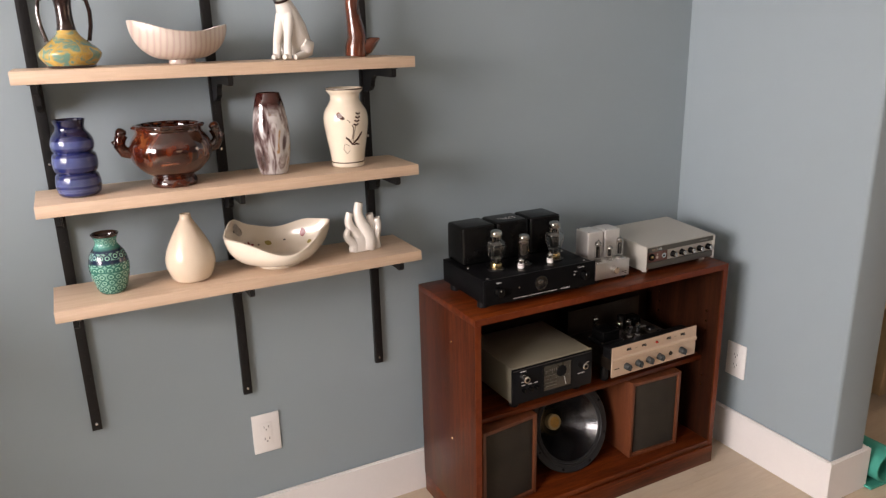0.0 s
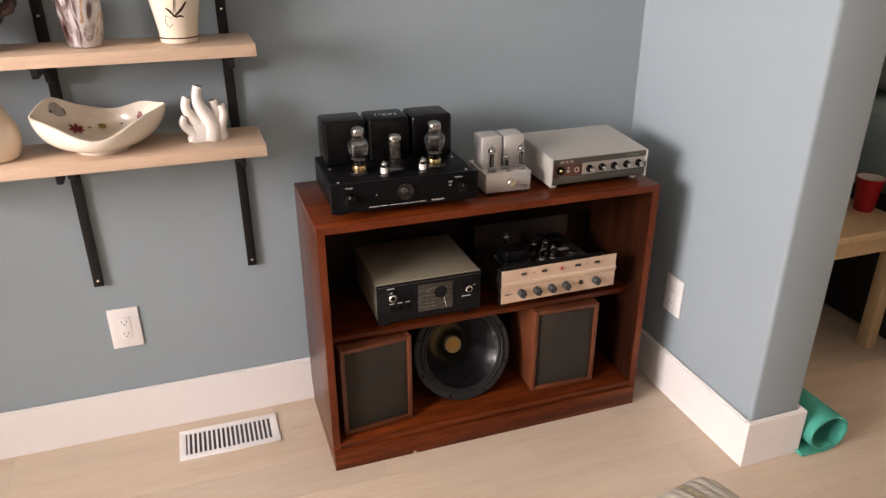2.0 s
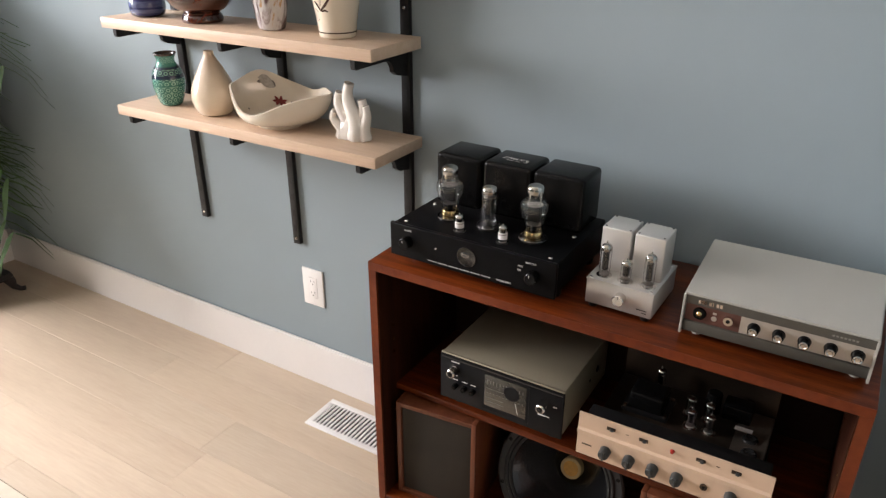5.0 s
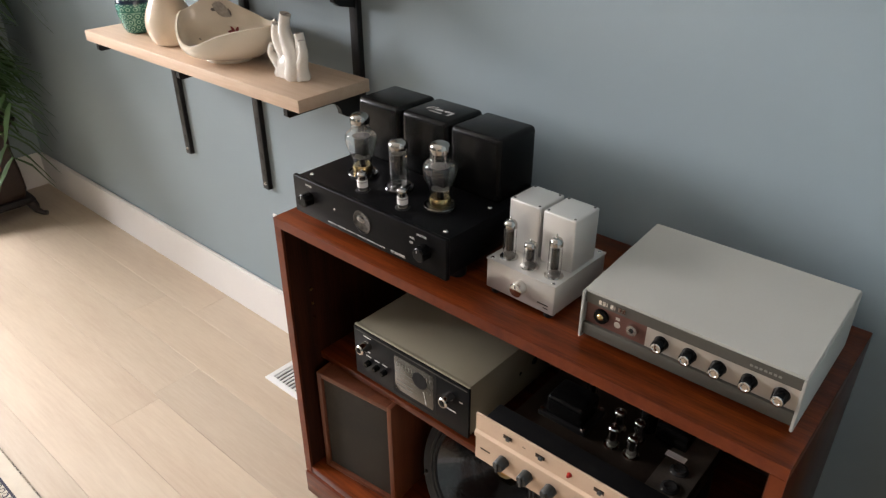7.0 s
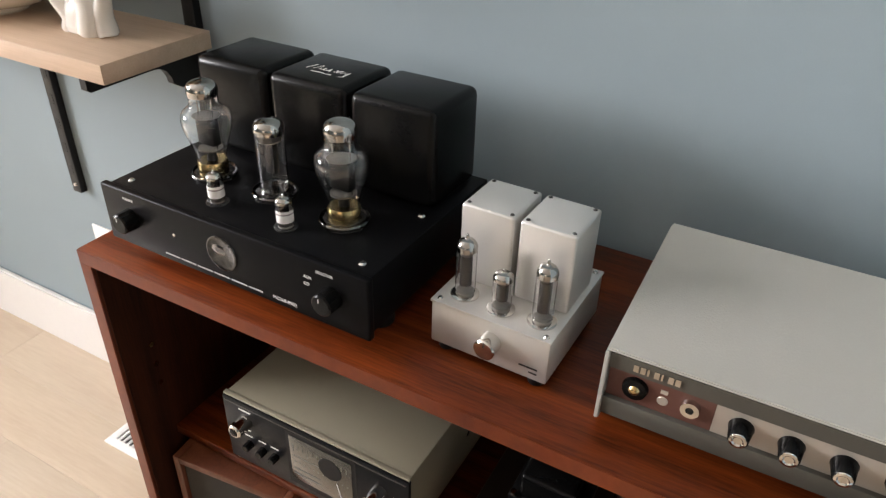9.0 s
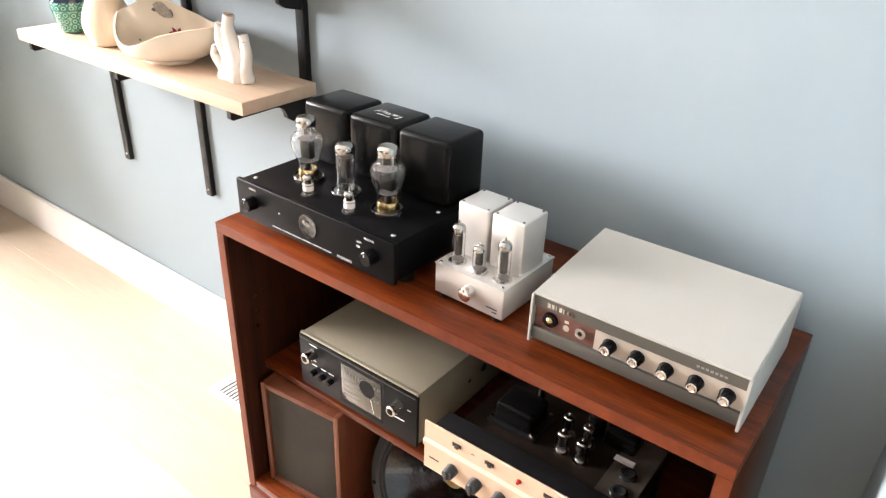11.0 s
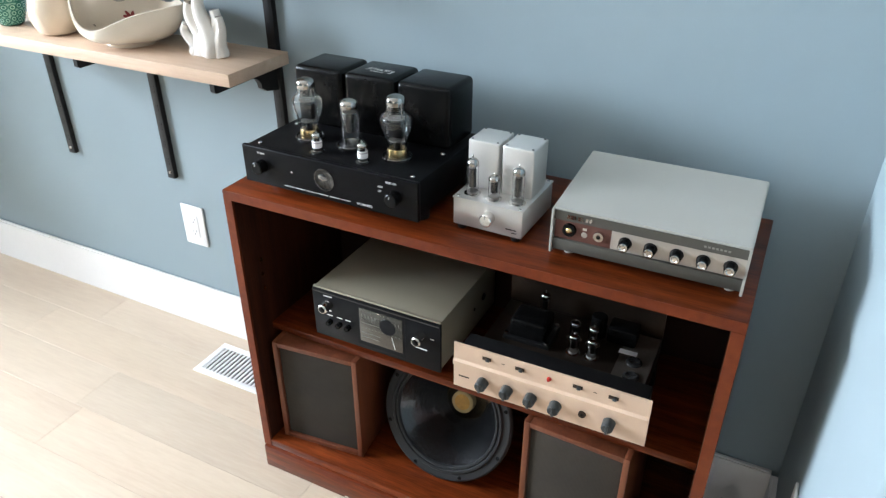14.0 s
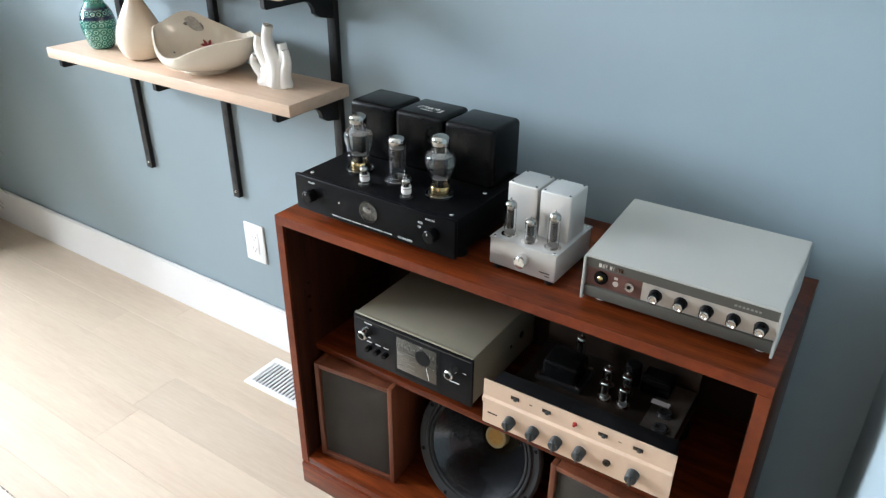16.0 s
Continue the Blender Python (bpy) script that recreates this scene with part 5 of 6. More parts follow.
finger_vase(-0.222, -0.120, S3)
yv, _ = pot("handled_vase", -0.866, -0.110, S1, [(0.043, 0.001), (0.050, 0.008), (0.0615, 0.024), (0.060, 0.036), (0.042, 0.052), (0.026, 0.066), (0.019, 0.078)], OCHRE, "squat ochre and green vase with two black handles", "vase")
part("neck", lathe(curve_profile([(0.0195, 0.076), (0.0165, 0.100), (0.017, 0.130), (0.022, 0.152), (0.0255, 0.158), (0.022, 0.158), (0.014, 0.130), (0.013, 0.080)], 4), 32), DARK_GLAZE, yv, "black flared neck")
part("foot", lathe([(0, 0), (0.046, 0), (0.049, 0.003), (0.047, 0.007), (0, 0.007)], 40), DARK_GLAZE, yv)
for s in (-1, 1):
    pts = [(s * 0.022, 0, 0.142), (s * 0.034, 0, 0.146), (s * 0.046, 0, 0.138), (s * 0.050, 0, 0.115), (s * 0.048, 0, 0.085), (s * 0.041, 0, 0.055)]
    part("handle", tube_along(pts, [0.0045] * 6, 10), DARK_GLAZE, yv)


def striped_glaze(name):
    m, n, l, b = nodes_of(name)
    v = coords(n, l)
    w = n.new("ShaderNodeTexWave")
    w.bands_direction = "X"
    w.inputs["Scale"].default_value, w.inputs["Distortion"].default_value, w.inputs["Detail"].default_value, w.inputs["Detail Scale"].default_value = 26.0, 2.2, 2.0, 0.6
    l.new(v, w.inputs["Vector"])
    l.new(ramp(n, l, w.outputs["Fac"], [(0.2, (0.56, 0.47, 0.41)), (0.62, (0.55, 0.46, 0.40)), (0.70, (0.36, 0.31, 0.17)), (0.76, (0.55, 0.46, 0.40)), (0.93, (0.48, 0.36, 0.32))]), b.inputs["Base Color"])
    b.inputs["Roughness"].default_value = 0.3
    b.inputs["Coat Weight"].default_value = 0.3
    return m


shaped_bowl("striped_bowl", -0.638, -0.110, S1, 0.100, 0.070, 0.098, lambda a: 0.12 * math.cos(2 * a) + 0.07 * math.cos(a + 2.6), striped_glaze("striped_blush_glaze"), "blush boat-shaped bowl with fine vertical stripes", 0.30, rz=6)


def seated_dog_figure(x, y, z):
    """A plain white ceramic figure of a sitting dog, in one mesh."""
    bm = tube_along([(0.030, 0, 0.010), (0.030, 0, 0.040), (0.020, 0, 0.075), (0.004, 0, 0.110), (-0.012, 0, 0.138)], [0.030, 0.038, 0.034, 0.026, 0.018], 18)
    for s in (-1, 1):
        bm = tube_along([(-0.028, s * 0.016, 0.003), (-0.024, s * 0.016, 0.040), (-0.012, s * 0.014, 0.080), (-0.004, s * 0.010, 0.105)], [0.010, 0.0095, 0.012, 0.014], 12, bm)
        bm = tube_along([(-0.042, s * 0.016, 0.007), (-0.030, s * 0.016, 0.009), (-0.022, s * 0.016, 0.010)], [0.006, 0.009, 0.008], 10, bm)
        bm = tube_along([(0.040, s * 0.026, 0.012), (0.030, s * 0.030, 0.030), (0.018, s * 0.027, 0.040)], [0.014, 0.022, 0.014], 12, bm)
        bm = tube_along([(-0.018, s * 0.030, 0.006), (0.006, s * 0.030, 0.009), (0.030, s * 0.028, 0.012)], [0.006, 0.010, 0.010], 10, bm)
        bm = tube_along([(-0.006, s * 0.016, 0.182), (0.004, s * 0.024, 0.178), (0.006, s * 0.028, 0.160)], [0.005, 0.010, 0.004], 8, bm)
    bm = tube_along([(0.008, 0, 0.160), (-0.012, 0, 0.165), (-0.034, 0, 0.160), (-0.054, 0, 0.152), (-0.062, 0, 0.150)], [0.014, 0.025, 0.019, 0.012, 0.007], 16, bm)
    me_ob = part("dog_figurine", bm, WHITE_GLAZE, None, smooth=60)
    me_ob.matrix_world = pose(x, y, z, 0, 0, 38)
    return tagged(me_ob, "white glazed ceramic figure of a sitting dog", "figurine")


seated_dog_figure(-0.386, -0.110, S1)
collar = thing("figurine_collar", -0.386, -0.110, S1 + 0.1405, "thin black collar round the figurine's neck", "collar", rz=38)
part("band", lathe([(0.0185, -0.003), (0.0205, -0.003), (0.0205, 0.003), (0.0185, 0.003), (0.0185, -0.003)], 24, pose(-0.013, 0, 0, 0, -28, 0)), DARK_GLAZE, collar)


def slender_figure(x, y, z):
    """A tall rust-brown figure of a bird: body, long neck and upturned tail."""
    bm = tube_along([(-0.010, 0, 0.001), (-0.008, 0, 0.022), (-0.004, 0, 0.050), (-0.010, 0, 0.090), (-0.014, 0, 0.130), (-0.008, 0, 0.165), (-0.012, 0, 0.185)], [0.027, 0.028, 0.024, 0.019, 0.017, 0.019, 0.010], 18)
    bm = tube_along([(-0.004, 0, 0.018), (0.020, 0, 0.024), (0.036, 0, 0.036), (0.054, 0, 0.044)], [0.022, 0.020, 0.014, 0.003], 14, bm)
    ob = part("brown_figurine", bm, RUST_GLAZE, None, smooth=60)
    ob.matrix_world = pose(x, y, z, 0, 0, -8)
    return tagged(ob, "slender rust-brown glazed ceramic bird figure", "figurine")


slender_figure(-0.200, -0.105, S1)

# ---- potted palm in the corner ----
LEAF = surface("palm_leaf_green", (0.046, 0.104, 0.029), 0.45, vary=0.45, scale=7, grain=60, relief=0.05)
POT_WOOD = surface("dark_carved_brown", (0.024, 0.011, 0.007), 0.5, vary=0.5, scale=22, grain=120, relief=0.6)
POT_DARK = surface("black_brown_stand", (0.014, 0.009, 0.008), 0.4, vary=0.3, scale=20)
SOIL = surface("potting_soil", (0.03, 0.02, 0.014), 0.95, vary=0.4, scale=60, grain=200, relief=0.8)
PX, PY = -2.075, -0.285
palm_pot = thing("planter", PX, PY, 0, "dark brown carved square planter on curled feet", "planter")


def square_ring(levels, seg=5):
    """A square vessel with rounded corners from (half width, height) pairs."""
    bm = bmesh.new()
    rings = []
    for w, z in levels:
        row = []
        for cxs, cys, a0 in ((1, 1, 0), (-1, 1, 90), (-1, -1, 180), (1, -1, 270)):
            for k in range(seg):
                a = radians(a0 + 90 * k / (seg - 1))
                row.append(bm.verts.new((cxs * (w - 0.02) + 0.02 * math.cos(a), cys * (w - 0.02) + 0.02 * math.sin(a), z)))
        rings.append(row)
    n = len(rings[0])
    for p, q in zip(rings, rings[1:]):
        for k in range(n):
            bm.faces.new((p[k], p[(k + 1) % n], q[(k + 1) % n], q[k]))
    bm.faces.new(list(reversed(rings[0])))
    bm.faces.new(rings[-1])
    return bm


part("body", square_ring([(0.105, 0.085), (0.115, 0.12), (0.112, 0.20), (0.105, 0.28), (0.108, 0.34), (0.125, 0.385), (0.140, 0.402), (0.142, 0.412), (0.132, 0.412), (0.120, 0.395)]), POT_WOOD, palm_pot)
part("stand", square_ring([(0.128, 0.060), (0.132, 0.070), (0.126, 0.084), (0.118, 0.0845)]), POT_DARK, palm_pot)
for sx in (-1, 1):
    for sy in (-1, 1):
        part("foot", tube_along([(sx * 0.108, sy * 0.108, 0.066), (sx * 0.118, sy * 0.118, 0.040), (sx * 0.122, sy * 0.122, 0.022), (sx * 0.136, sy * 0.136, 0.010), (sx * 0.148, sy * 0.148, 0.0105)], [0.022, 0.019, 0.013, 0.0095, 0.010], 10), POT_DARK, palm_pot)
for sx, sy in ((1, 0), (0, -1)):
    bm = bmesh.new()
    for k in range(9):
        a = k * 0.7
        w = 0.02 + 0.035 * ((k * 37) % 10) / 10
        px, pz = 0.045 * math.cos(a) * (1 if k % 2 else 0.5), 0.20 + 0.05 * math.sin(a)
        own = lathe([(0, 0.004), (0.010, 0.003), (0.014, 0), (0, 0)], 8, (pose(0.1125, px, pz, 0, 90, 0) if sx else pose(px, -0.1125, pz, 90, 0, 0)) @ Matrix.Diagonal((1.4, 0.7, 1, 1)))
        bm = join(bm, own)
    part("carving", bm, surface("worn_red_gilding", (0.16, 0.05, 0.022), 0.5, vary=0.4, scale=40), palm_pot)
part("soil", box(-0.115, 0.115, -0.115, 0.115, 0.36, 0.392, 0.01), SOIL, palm_pot)
palm = thing("potted_palm", PX, PY, 0.392, "green indoor palm with arching feathery fronds in a planter", "plant")


def frond(rng, azim, length, rise, droop, origin):
    """An arching stalk with two rows of narrow leaflets; returns the stalk and the leaves."""
    stalk, r = [], []
    n = 14
    d = Vector((math.cos(azim), math.sin(azim), 0))
    for k in range(n):
        u = k / (n - 1)
        stalk.append(Vector(origin) + d * (length * (0.25 * u + 0.75 * u ** 1.6)) + Vector((0, 0, rise * math.sin(u * 1.9) - droop * u ** 3)))
        r.append(0.0035 * (1 - 0.8 * u))
    leaves = bmesh.new()
    side = Vector((-d.y, d.x, 0))
    for k in range(3, n):
        p = stalk[k]
        along = (stalk[min(k + 1, n - 1)] - stalk[k - 1]).normalized()
        for s in (-1, 1):
            for rep in (0, 1):
                base = p.lerp(stalk[k - 1], 0.5 * rep)
                ln = (0.17 + 0.05 * rng.random()) * (0.55 + 0.45 * math.sin(math.pi * k / n))
                dirn = (along * 0.75 + side * s * (0.75 + 0.3 * rng.random()) + Vector((0, 0, 0.12 * rng.random()))).normalized()
                w = 0.0095
                across = dirn.cross(Vector((0, 0, 1))).normalized()
                pts = []
                for i in range(5):
                    u = i / 4
                    c = base + dirn * ln * u + Vector((0, 0, -0.075 * u * u * (0.6 + rng.random() * 0.8)))
                    ww = w * (0.5 + 1.4 * u * (1 - u) * 2) * (1 - u ** 3)
                    pts.append((leaves.verts.new(c - across * ww), leaves.verts.new(c + Vector((0, 0, 0.0022))), leaves.verts.new(c + across * ww)))
                for a, b in zip(pts, pts[1:]):
                    leaves.faces.new((a[0], a[1], b[1], b[0]))
                    leaves.faces.new((a[1], a[2], b[2], b[1]))
    return tube_along(stalk, r, 6), leaves


rng = random.Random(11)
for k in range(44):
    az = 2 * math.pi * (k * 0.618 % 1.0)
    az = az * 0.55 + radians(-150) if k % 2 else az
    ox, oy = 0.05 * math.cos(az), 0.05 * math.sin(az)
    reach = 0.24 + 0.30 * rng.random()
    if math.cos(az) < -0.15:
        reach *= 0.30
    if math.sin(az) > 0.2:
        reach *= 0.36
    st, lv = frond(rng, az, reach, 0.22 + 0.75 * rng.random(), 0.12 + 0.20 * rng.random(), (ox, oy, 0.0))
    fr = part("frond", st, LEAF, palm)
    part("foliage", lv, LEAF, fr)["kind"] = "stuff"

# ---- rug ----
def rug_pattern(name, ground, second, third, dark, scale):
    """Woven floral field: scrolls and blossoms in several yarns."""
    m, n, l, b = nodes_of(name)
    v = coords(n, l)
    warp = n.new("ShaderNodeTexNoise")
    warp.inputs["Scale"].default_value = scale * 0.6
    l.new(v, warp.inputs["Vector"])
    add = n.new("ShaderNodeVectorMath")
    add.operation = "MULTIPLY_ADD"
    add.inputs[1].default_value = (0.05, 0.05, 0.05)
    l.new(warp.outputs["Color"], add.inputs[0])
    l.new(v, add.inputs[2])
    vor = n.new("ShaderNodeTexVoronoi")
    vor.inputs["Scale"].default_value = scale
    l.new(add.outputs[0], vor.inputs["Vector"])
    edge = n.new("ShaderNodeTexVoronoi")
    edge.feature = "DISTANCE_TO_EDGE"
    edge.inputs["Scale"].default_value = scale * 0.8
    l.new(add.outputs[0], edge.inputs["Vector"])
    c = ramp(n, l, vor.outputs["Distance"], [(0.10, third), (0.16, dark), (0.20, second), (0.34, second), (0.38, dark), (0.42, ground)])
    c = mix(n, l, ramp(n, l, edge.outputs["Distance"], [(0.02, (1, 1, 1)), (0.05, (0, 0, 0))]), c, dark)
    pick = mix(n, l, 0.5, c, ground)
    c = mix(n, l, ramp(n, l, noise_tex(n, l, v, scale * 0.35), [(0.40, (0, 0, 0)), (0.55, (1, 1, 1))]), pick, c)
    l.new(c, b.inputs["Base Color"])
    b.inputs["Roughness"].default_value = 0.95
    bump(n, l, b, noise_tex(n, l, v, 600, 1.0), 0.5, 0.002)
    return m


IVORY_YARN = surface("ivory_rug_yarn", (0.60, 0.53, 0.43), 0.95, vary=0.08, scale=30, grain=500, relief=0.5)
FIELD = rug_pattern("floral_rug_field", (0.58, 0.52, 0.43), (0.28, 0.22, 0.15), (0.36, 0.17, 0.15), (0.08, 0.08, 0.11), 30)
BORDER = rug_pattern("floral_rug_border", (0.34, 0.285, 0.215), (0.50, 0.45, 0.37), (0.27, 0.17, 0.14), (0.10, 0.085, 0.08), 46)
NAVY_YARN = surface("navy_rug_yarn", (0.05, 0.05, 0.075), 0.95, vary=0.3, scale=90, grain=500, relief=0.5)
rug = thing("area_rug", -0.75, -1.80, 0, "ivory oriental rug with floral field and patterned border", "rug")
RX, RY = 1.15, 1.01


def frame_strips(name, d0, d1, z1, material):
    for a in ((-RX + d0, RX - d0, RY - d1, RY - d0), (-RX + d0, RX - d0, -RY + d0, -RY + d1), (-RX + d0, -RX + d1, -RY + d1, RY - d1), (RX - d1, RX - d0, -RY + d1, RY - d1)):
        part(name, box(*a, 0.0004, z1, 0.0006, 1), material, rug)


frame_strips("selvedge", 0.0, 0.004, 0.0050, BORDER)
frame_strips("outer_band", 0.004, 0.040, 0.0070, IVORY_YARN)
frame_strips("navy_band", 0.040, 0.046, 0.0074, NAVY_YARN)
frame_strips("scallop_band", 0.046, 0.062, 0.0070, FIELD)
frame_strips("border", 0.062, 0.106, 0.0072, BORDER)
frame_strips("inner_line", 0.106, 0.110, 0.0074, NAVY_YARN)
part("field", box(-RX + 0.110, RX - 0.110, -RY + 0.110, RY - 0.110, 0.0004, 0.0071), FIELD, rug)
bm = bmesh.new()
for k in range(110):
    own = lathe([(0.0055, 0.0004), (0.0070, 0.0008), (0.0078, 0.0)], 8, pose(-RX + 0.06 + k * 0.0205, RY - 0.054, 0.0071))
    bm = join(bm, own)
sc = part("scallops", bm, NAVY_YARN, rug)
sc["kind"] = "stuff"

# ---- stool with a woven throw ----
THROW_X, THROW_Y = 0.370, -1.470


def knitted(name):
    m, n, l, b = nodes_of(name)
    v = coords(n, l, (1, 1, 1))
    w = n.new("ShaderNodeTexWave")
    w.bands_direction = "X"
    w.inputs["Scale"].default_value, w.inputs["Distortion"].default_value, w.inputs["Detail"].default_value = 4.0, 2.0, 2.0
    l.new(v, w.inputs["Vector"])
    c = ramp(n, l, w.outputs["Fac"], [(0.0, (0.84, 0.79, 0.68)), (0.90, (0.84, 0.79, 0.68)), (0.96, (0.76, 0.69, 0.54)), (1.0, (0.66, 0.55, 0.36))])
    k = n.new("ShaderNodeTexWave")
    k.bands_direction = "Y"
    k.inputs["Scale"].default_value, k.inputs["Distortion"].default_value = 75.0, 3.0
    l.new(v, k.inputs["Vector"])
    c = mix(n, l, ramp(n, l, k.outputs["Fac"], [(0.15, (0.2, 0.2, 0.2)), (0.4, (0, 0, 0))]), c, (0.45, 0.38, 0.27))
    l.new(c, b.inputs["Base Color"])
    b.inputs["Roughness"].default_value = 0.95
    bump(n, l, b, k.outputs["Fac"], 0.35, 0.003)
    return m


stool = thing("footstool", THROW_X, THROW_Y, 0, "reddish brown wooden stool under a woven throw", "stool", rz=12)
part("seat", box(-0.095, 0.095, -0.21, 0.21, 0.525, 0.616, 0.02, 3), MAHOGANY, stool)
for sx in (-0.075, 0.075):
    for sy in (-0.19, 0.19):
        part("leg", rod((sx, sy, 0), (sx * 0.95, sy * 0.95, 0.53), 0.017, 12, None, 0.024), MAHOGANY, stool)
throw = thing("woven_throw", THROW_X, THROW_Y, 0.617, "cream and ochre ribbed woven throw draped over the stool", "throw blanket", rz=12, size=0.92)
bm = bmesh.new()
NX, NY = 170, 60
rows = []
rng = random.Random(3)
for i in range(NX + 1):
    row = []
    for j in range(NY + 1):
        a, b2 = -0.21 + 0.42 * i / NX, -0.34 + 0.68 * j / NY
        lx, ly = max(abs(a) - 0.085, 0.0), max(abs(b2) - 0.195, 0.0)
        bend = lambda s, lim: lim + 0.05 * (1 - math.exp(-s / 0.05)) if s > 0 else None
        x = math.copysign(bend(lx, 0.085), a) if lx > 0 else a
        y = math.copysign(bend(ly, 0.195), b2) if ly > 0 else b2
        drop = max(0.0, lx - 0.045 * (1 - math.exp(-lx / 0.05))) + max(0.0, ly - 0.045 * (1 - math.exp(-ly / 0.05)))
        rib = 0.0018 * abs(math.sin(a * 170 + 0.8 * math.sin(b2 * 9))) + 0.0012 * math.sin(a * 70 + b2 * 6) + 0.004 * noise.noise(Vector((a * 9, b2 * 9, 0)))
        dome = 0.038 * math.cos(a / 0.11 * 1.3 if abs(a) < 0.11 else 1.3) * math.cos(b2 / 0.20 * 1.2 if abs(b2) < 0.20 else 1.2)
        wave = 0.012 * math.sin(b2 * 22 + a * 5) * min(lx * 5, 1) + 0.012 * math.sin(a * 24) * min(ly * 5, 1)
        row.append(bm.verts.new((x + math.copysign(wave, a) + (rib * (1 if a > 0 else -1) if lx > 0.06 else 0), y + math.copysign(wave, b2), 0.006 + dome + (rib if lx < 0.06 else 0) - drop * 1.0)))
    rows.append(row)
for p, q in zip(rows, rows[1:]):
    for k in range(NY):
        bm.faces.new((p[k], p[k + 1], q[k + 1], q[k]))
bmesh.ops.solidify(bm, geom=bm.faces[:], thickness=-0.004)
hems = [[r[e].co.copy() for r in rows[::2]] for e in (0, NY)]
WOOL = knitted("ribbed_wool")
part("cloth", bm, WOOL, throw, smooth=60)
# frayed yarn ends along both hems
for hem in hems:
    bm = bmesh.new()
    for c in hem:
        tip = c + Vector((rng.uniform(-0.006, 0.006), math.copysign(rng.uniform(0.0, 0.006), c.y), -rng.uniform(0.015, 0.03)))
        w = 0.0012
        base = [bm.verts.new(c + Vector(o)) for o in ((-w, -w, 0), (w, -w, 0), (0, w, 0))]
        end = bm.verts.new(tip)
        bm.faces.new(base)
        for k in range(3):
            bm.faces.new((base[k], base[(k + 1) % 3], end))
    part("fringe", bm, WOOL, throw)

# ---- the next room ----
MAT_GREEN = surface("turquoise_foam", (0.02, 0.33, 0.25), 0.75, vary=0.06, scale=30, grain=300, relief=0.3)
yoga = thing("exercise_mat", 1.325, -0.38, 0, "turquoise foam exercise mat with a loosely rolled end", "exercise mat")
bm = bmesh.new()
spiral = []
for k in range(40):
    u = k / 39
    a = -math.pi * 0.52 + u * math.pi * 2.15
    r = 0.062 - 0.010 * u
    spiral.append((r * math.cos(a) * 1.15 + 0.005, 0.062 + r * math.sin(a)))
spiral = [(-0.078, 0.004), (-0.052, 0.0025), (-0.02, 0.0018)] + [s for s in spiral if s[1] > 0.0]
outl = []
th = 0.006
for k, p in enumerate(spiral):
    q0, q1 = Vector(spiral[max(k - 1, 0)]), Vector(spiral[min(k + 1, len(spiral) - 1)])
    d = (q1 - q0).normalized()
    outl.append((Vector(p), Vector(p) + Vector((-d.y, d.x)) * th))
ends = []
for y in (-0.36, 0.30):
    ends.append([(bm.verts.new((a.x, y, a.y)), bm.verts.new((b.x, y, b.y))) for a, b in outl])
for k in range(len(outl) - 1):
    for e, f in ((0, 0), (1, 1)):
        bm.faces.new((ends[0][k][e], ends[0][k + 1][e], ends[1][k + 1][e], ends[1][k][e]))
    for side in ends:
        bm.faces.new((side[k][0], side[k + 1][0], side[k + 1][1], side[k][1]))
for k in (0, len(outl) - 1):
    bm.faces.new((ends[0][k][0], ends[0][k][1], ends[1][k][1], ends[1][k][0]))
part("roll", bm, MAT_GREEN, yoga)

TBH = 0.478
side = thing("side_table", 1.757, -0.195, 0, "pale pine side table with square legs beside the bed", "table")
part("tabletop", box(-0.185, 0.185, -0.19, 0.19, TBH - 0.024, TBH, 0.003), PINE, side)
for sx in (-1, 1):
    for sy in (-1, 1):
        part("leg", box(sx * 0.148 - 0.022, sx * 0.148 + 0.022, sy * 0.148 - 0.022, sy * 0.148 + 0.022, 0, TBH - 0.0245, 0.002), PINE, side)
for sx in (-1, 1):
    part("apron", box(sx * 0.148 - 0.009, sx * 0.148 + 0.009, -0.125, 0.125, TBH - 0.095, TBH - 0.025, 0.001), PINE, side)
    part("apron", box(-0.125, 0.125, sx * 0.148 - 0.009, sx * 0.148 + 0.009, TBH - 0.095, TBH - 0.025, 0.001), PINE, side)
CUP_RED = surface("red_plastic_cup", (0.42, 0.012, 0.02), 0.3, vary=0.05, relief=0)
cup = thing("party_cup", 1.885, -0.215, TBH, "red plastic drinking cup with white inside on the table", "cup")
part("outside", lathe([(0, 0.001), (0.029, 0.0), (0.031, 0.004), (0.0445, 0.112), (0.0468, 0.115), (0.0468, 0.118), (0.0440, 0.118), (0.0435, 0.113), (0.030, 0.004)], 36), CUP_RED, cup)
part("lining", lathe([(0.0432, 0.117), (0.0426, 0.110), (0.0293, 0.006), (0, 0.005)], 36), WHITE_GLAZE, cup, "white inner lining")

SHEET = surface("grey_green_satin", (0.20, 0.275, 0.275), 0.38, vary=0.25, scale=5, grain=220, relief=0.1)
PILLOW = surface("grey_bedding", (0.20, 0.205, 0.20), 0.7, vary=0.3, scale=6, grain=200, relief=0.1)
BED_BLACK = surface("black_bed_base", (0.008, 0.008, 0.009), 0.7, vary=0.2)
bed = thing("bed", 2.95, 0.72, 0, "bed with dark base and rumpled grey-green satin cover", "bed")
part("base", box(-0.95, 0.95, -1.25, 1.05, 0.0, 0.50, 0.02), BED_BLACK, bed)


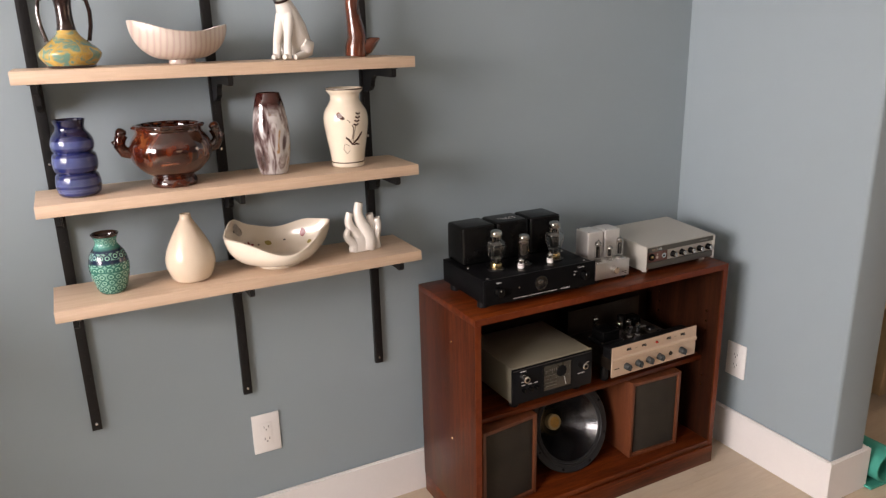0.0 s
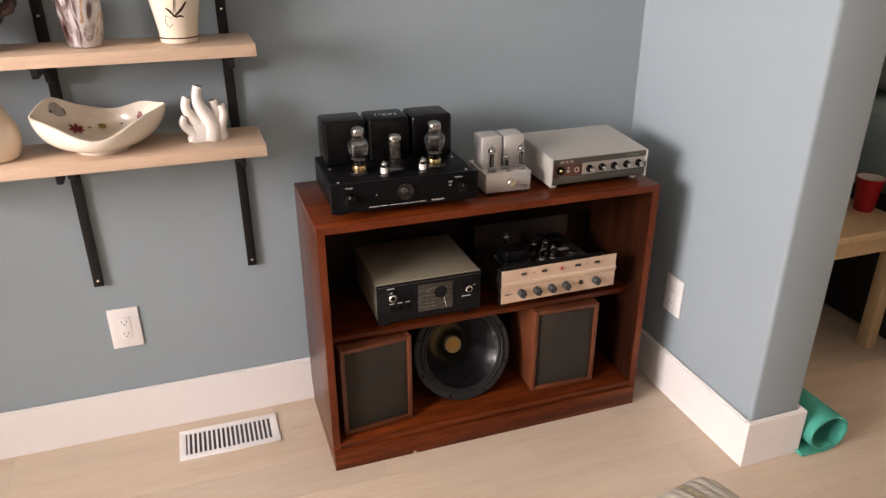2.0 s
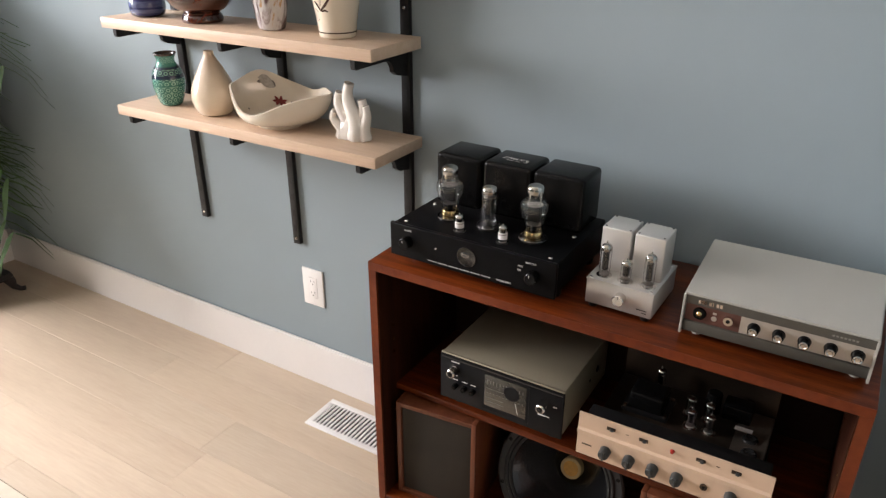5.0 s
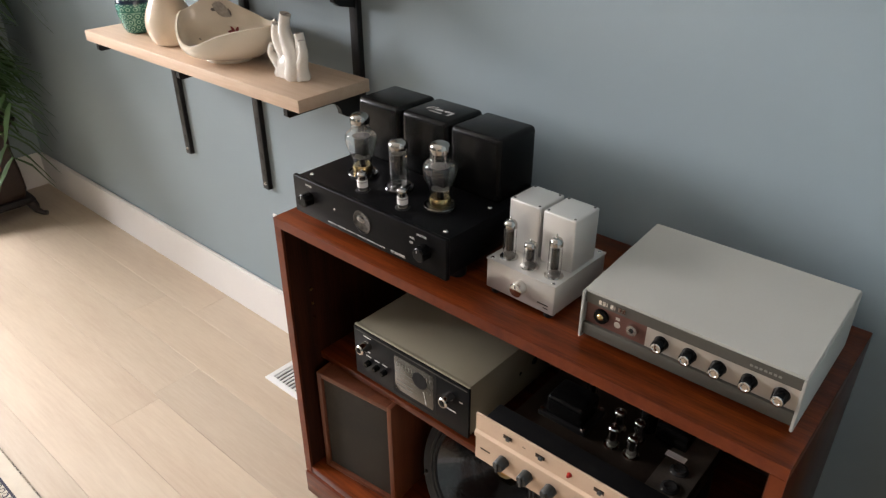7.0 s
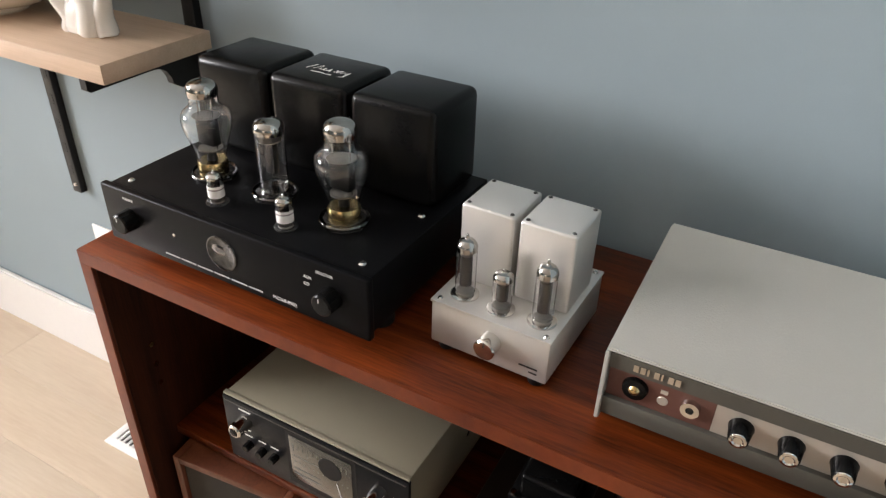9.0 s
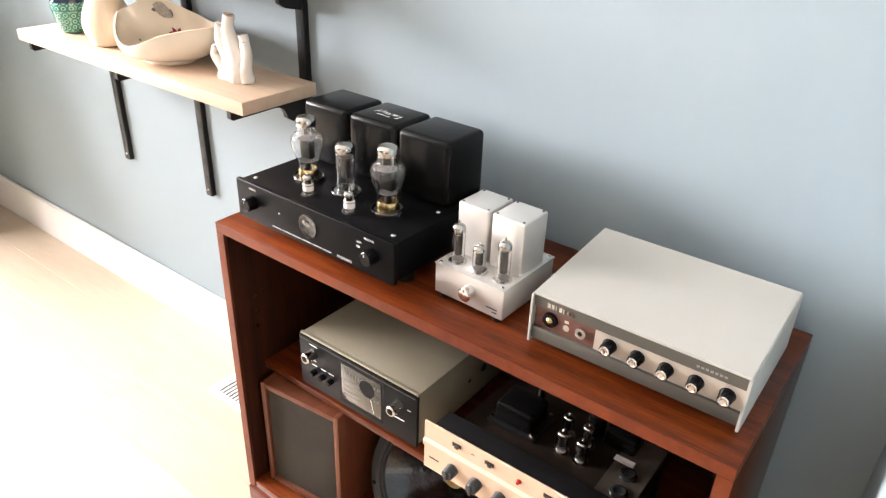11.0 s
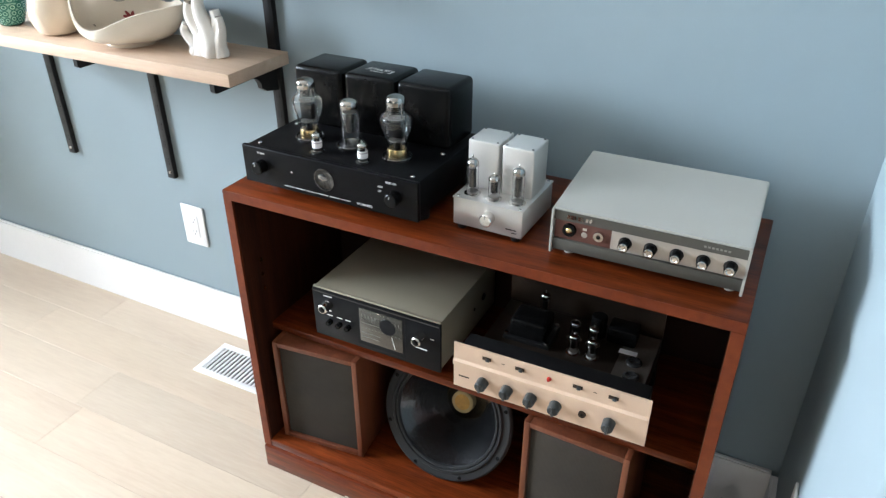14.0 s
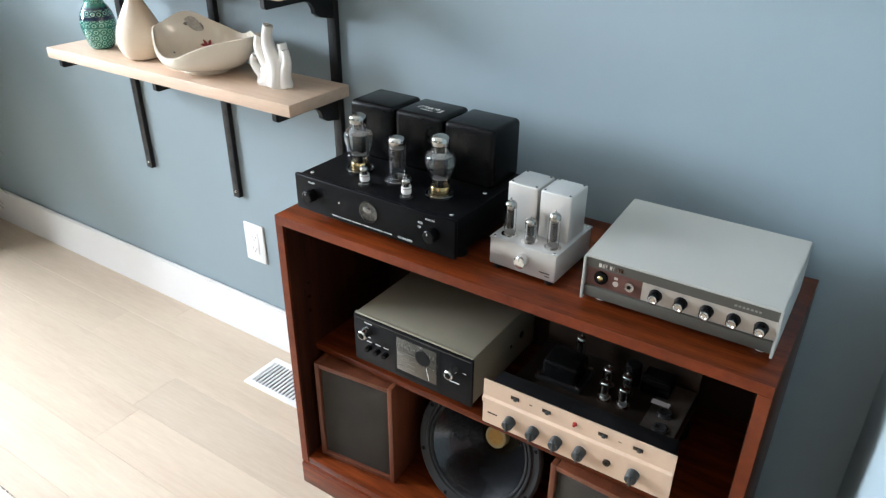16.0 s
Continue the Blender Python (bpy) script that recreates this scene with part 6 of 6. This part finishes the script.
def soft_slab(x0, x1, y0, y1, z0, z1, amp, freq, seed, nx=40, ny=40):
    """A rounded, rumpled slab of cloth."""
    bm = box(x0, x1, y0, y1, z0, z1)
    bmesh.ops.subdivide_edges(bm, edges=bm.edges[:], cuts=26, use_grid_fill=True)
    cx, cy, cz = (x0 + x1) / 2, (y0 + y1) / 2, (z0 + z1) / 2
    for v in bm.verts:
        p = Vector(((v.co.x - cx) / (x1 - x0) * 2, (v.co.y - cy) / (y1 - y0) * 2, (v.co.z - cz) / (z1 - z0) * 2))
        f = 1 - 0.10 * max(abs(p.x), abs(p.y)) ** 8 * abs(p.z)
        v.co.x, v.co.y = cx + (v.co.x - cx) * (1 - 0.05 * abs(p.z) ** 3), cy + (v.co.y - cy) * (1 - 0.05 * abs(p.z) ** 3)
        v.co.z = cz + (v.co.z - cz) * (1 - 0.55 * max(abs(p.x), abs(p.y)) ** 7) if z1 - z0 < 0.28 else v.co.z
        q = noise.noise(v.co * freq + Vector((seed, seed, 0)))
        v.co += Vector((q * 0.6, noise.noise(v.co * freq * 1.1 + Vector((0, seed, 3))) * 0.6, q)) * amp
    return bm


part("mattress_cover", soft_slab(-1.00, 1.00, -1.28, 1.06, 0.505, 0.79, 0.022, 5.5, 4), SHEET, bed, "rumpled grey-green satin cover", smooth=80)
part("bundled_blanket", soft_slab(-0.82, 0.35, -0.75, 0.35, 0.775, 0.98, 0.05, 5.0, 9), PILLOW, bed, "bundled grey blanket", smooth=80)


# ---- floor planks ----
def floor_planks():
    """Staggered rows of pale planks along x; those by the cabinet are pieces of their own."""
    rng = random.Random(7)
    pitch, gap = 0.145, 0.0005
    lengths = (0.72, 0.90, 1.10, 1.30)
    meshes = {}
    for ln in lengths:
        bm = box(0, ln - gap, 0, pitch - gap, -0.008, 0.0, 0.0003, 1)
        me = bpy.data.meshes.new("plank")
        bm.to_mesh(me)
        bm.free()
        me.materials.append(FLOOR_WOOD)
        meshes[ln] = me
    near = 0
    rest_v, rest_f = [], []
    y = -0.02 - 0.115
    row = 0
    ys = [-0.135 - pitch * k for k in range(-18, 56)]
    for y in ys:
        if y + pitch > BACK2 or y < FRONT:
            continue
        x = WEST - 0.02 - rng.random() * 0.6
        while x < FAR:
            ln = rng.choice(lengths)
            if x > -2.9 and x + ln < 2.9 and -1.7 < y < 0.0 and near < 290 and x + ln > LEFT:
                p = new("plank", meshes[ln])
                p.location = (x, y, 0)
                p.parent = floor
                near += 1
            else:
                k = len(rest_v)
                for dz in (-0.008, 0.0):
                    rest_v += [(x, y, dz), (x + ln - gap, y, dz), (x + ln - gap, y + pitch - gap, dz), (x, y + pitch - gap, dz)]
                rest_f += [tuple(k + i for i in f) for f in ((4, 5, 6, 7), (0, 1, 5, 4), (1, 2, 6, 5), (2, 3, 7, 6), (3, 0, 4, 7))]
            x += ln
    me = bpy.data.meshes.new("outer_planks")
    me.from_pydata(rest_v, [], rest_f)
    me.materials.append(FLOOR_WOOD_FAR)
    ob = new("outer_planks", me)
    ob.parent = floor
    ob["kind"] = "stuff"
    ob["label"] = "more pale oak floor planks"


floor_planks()
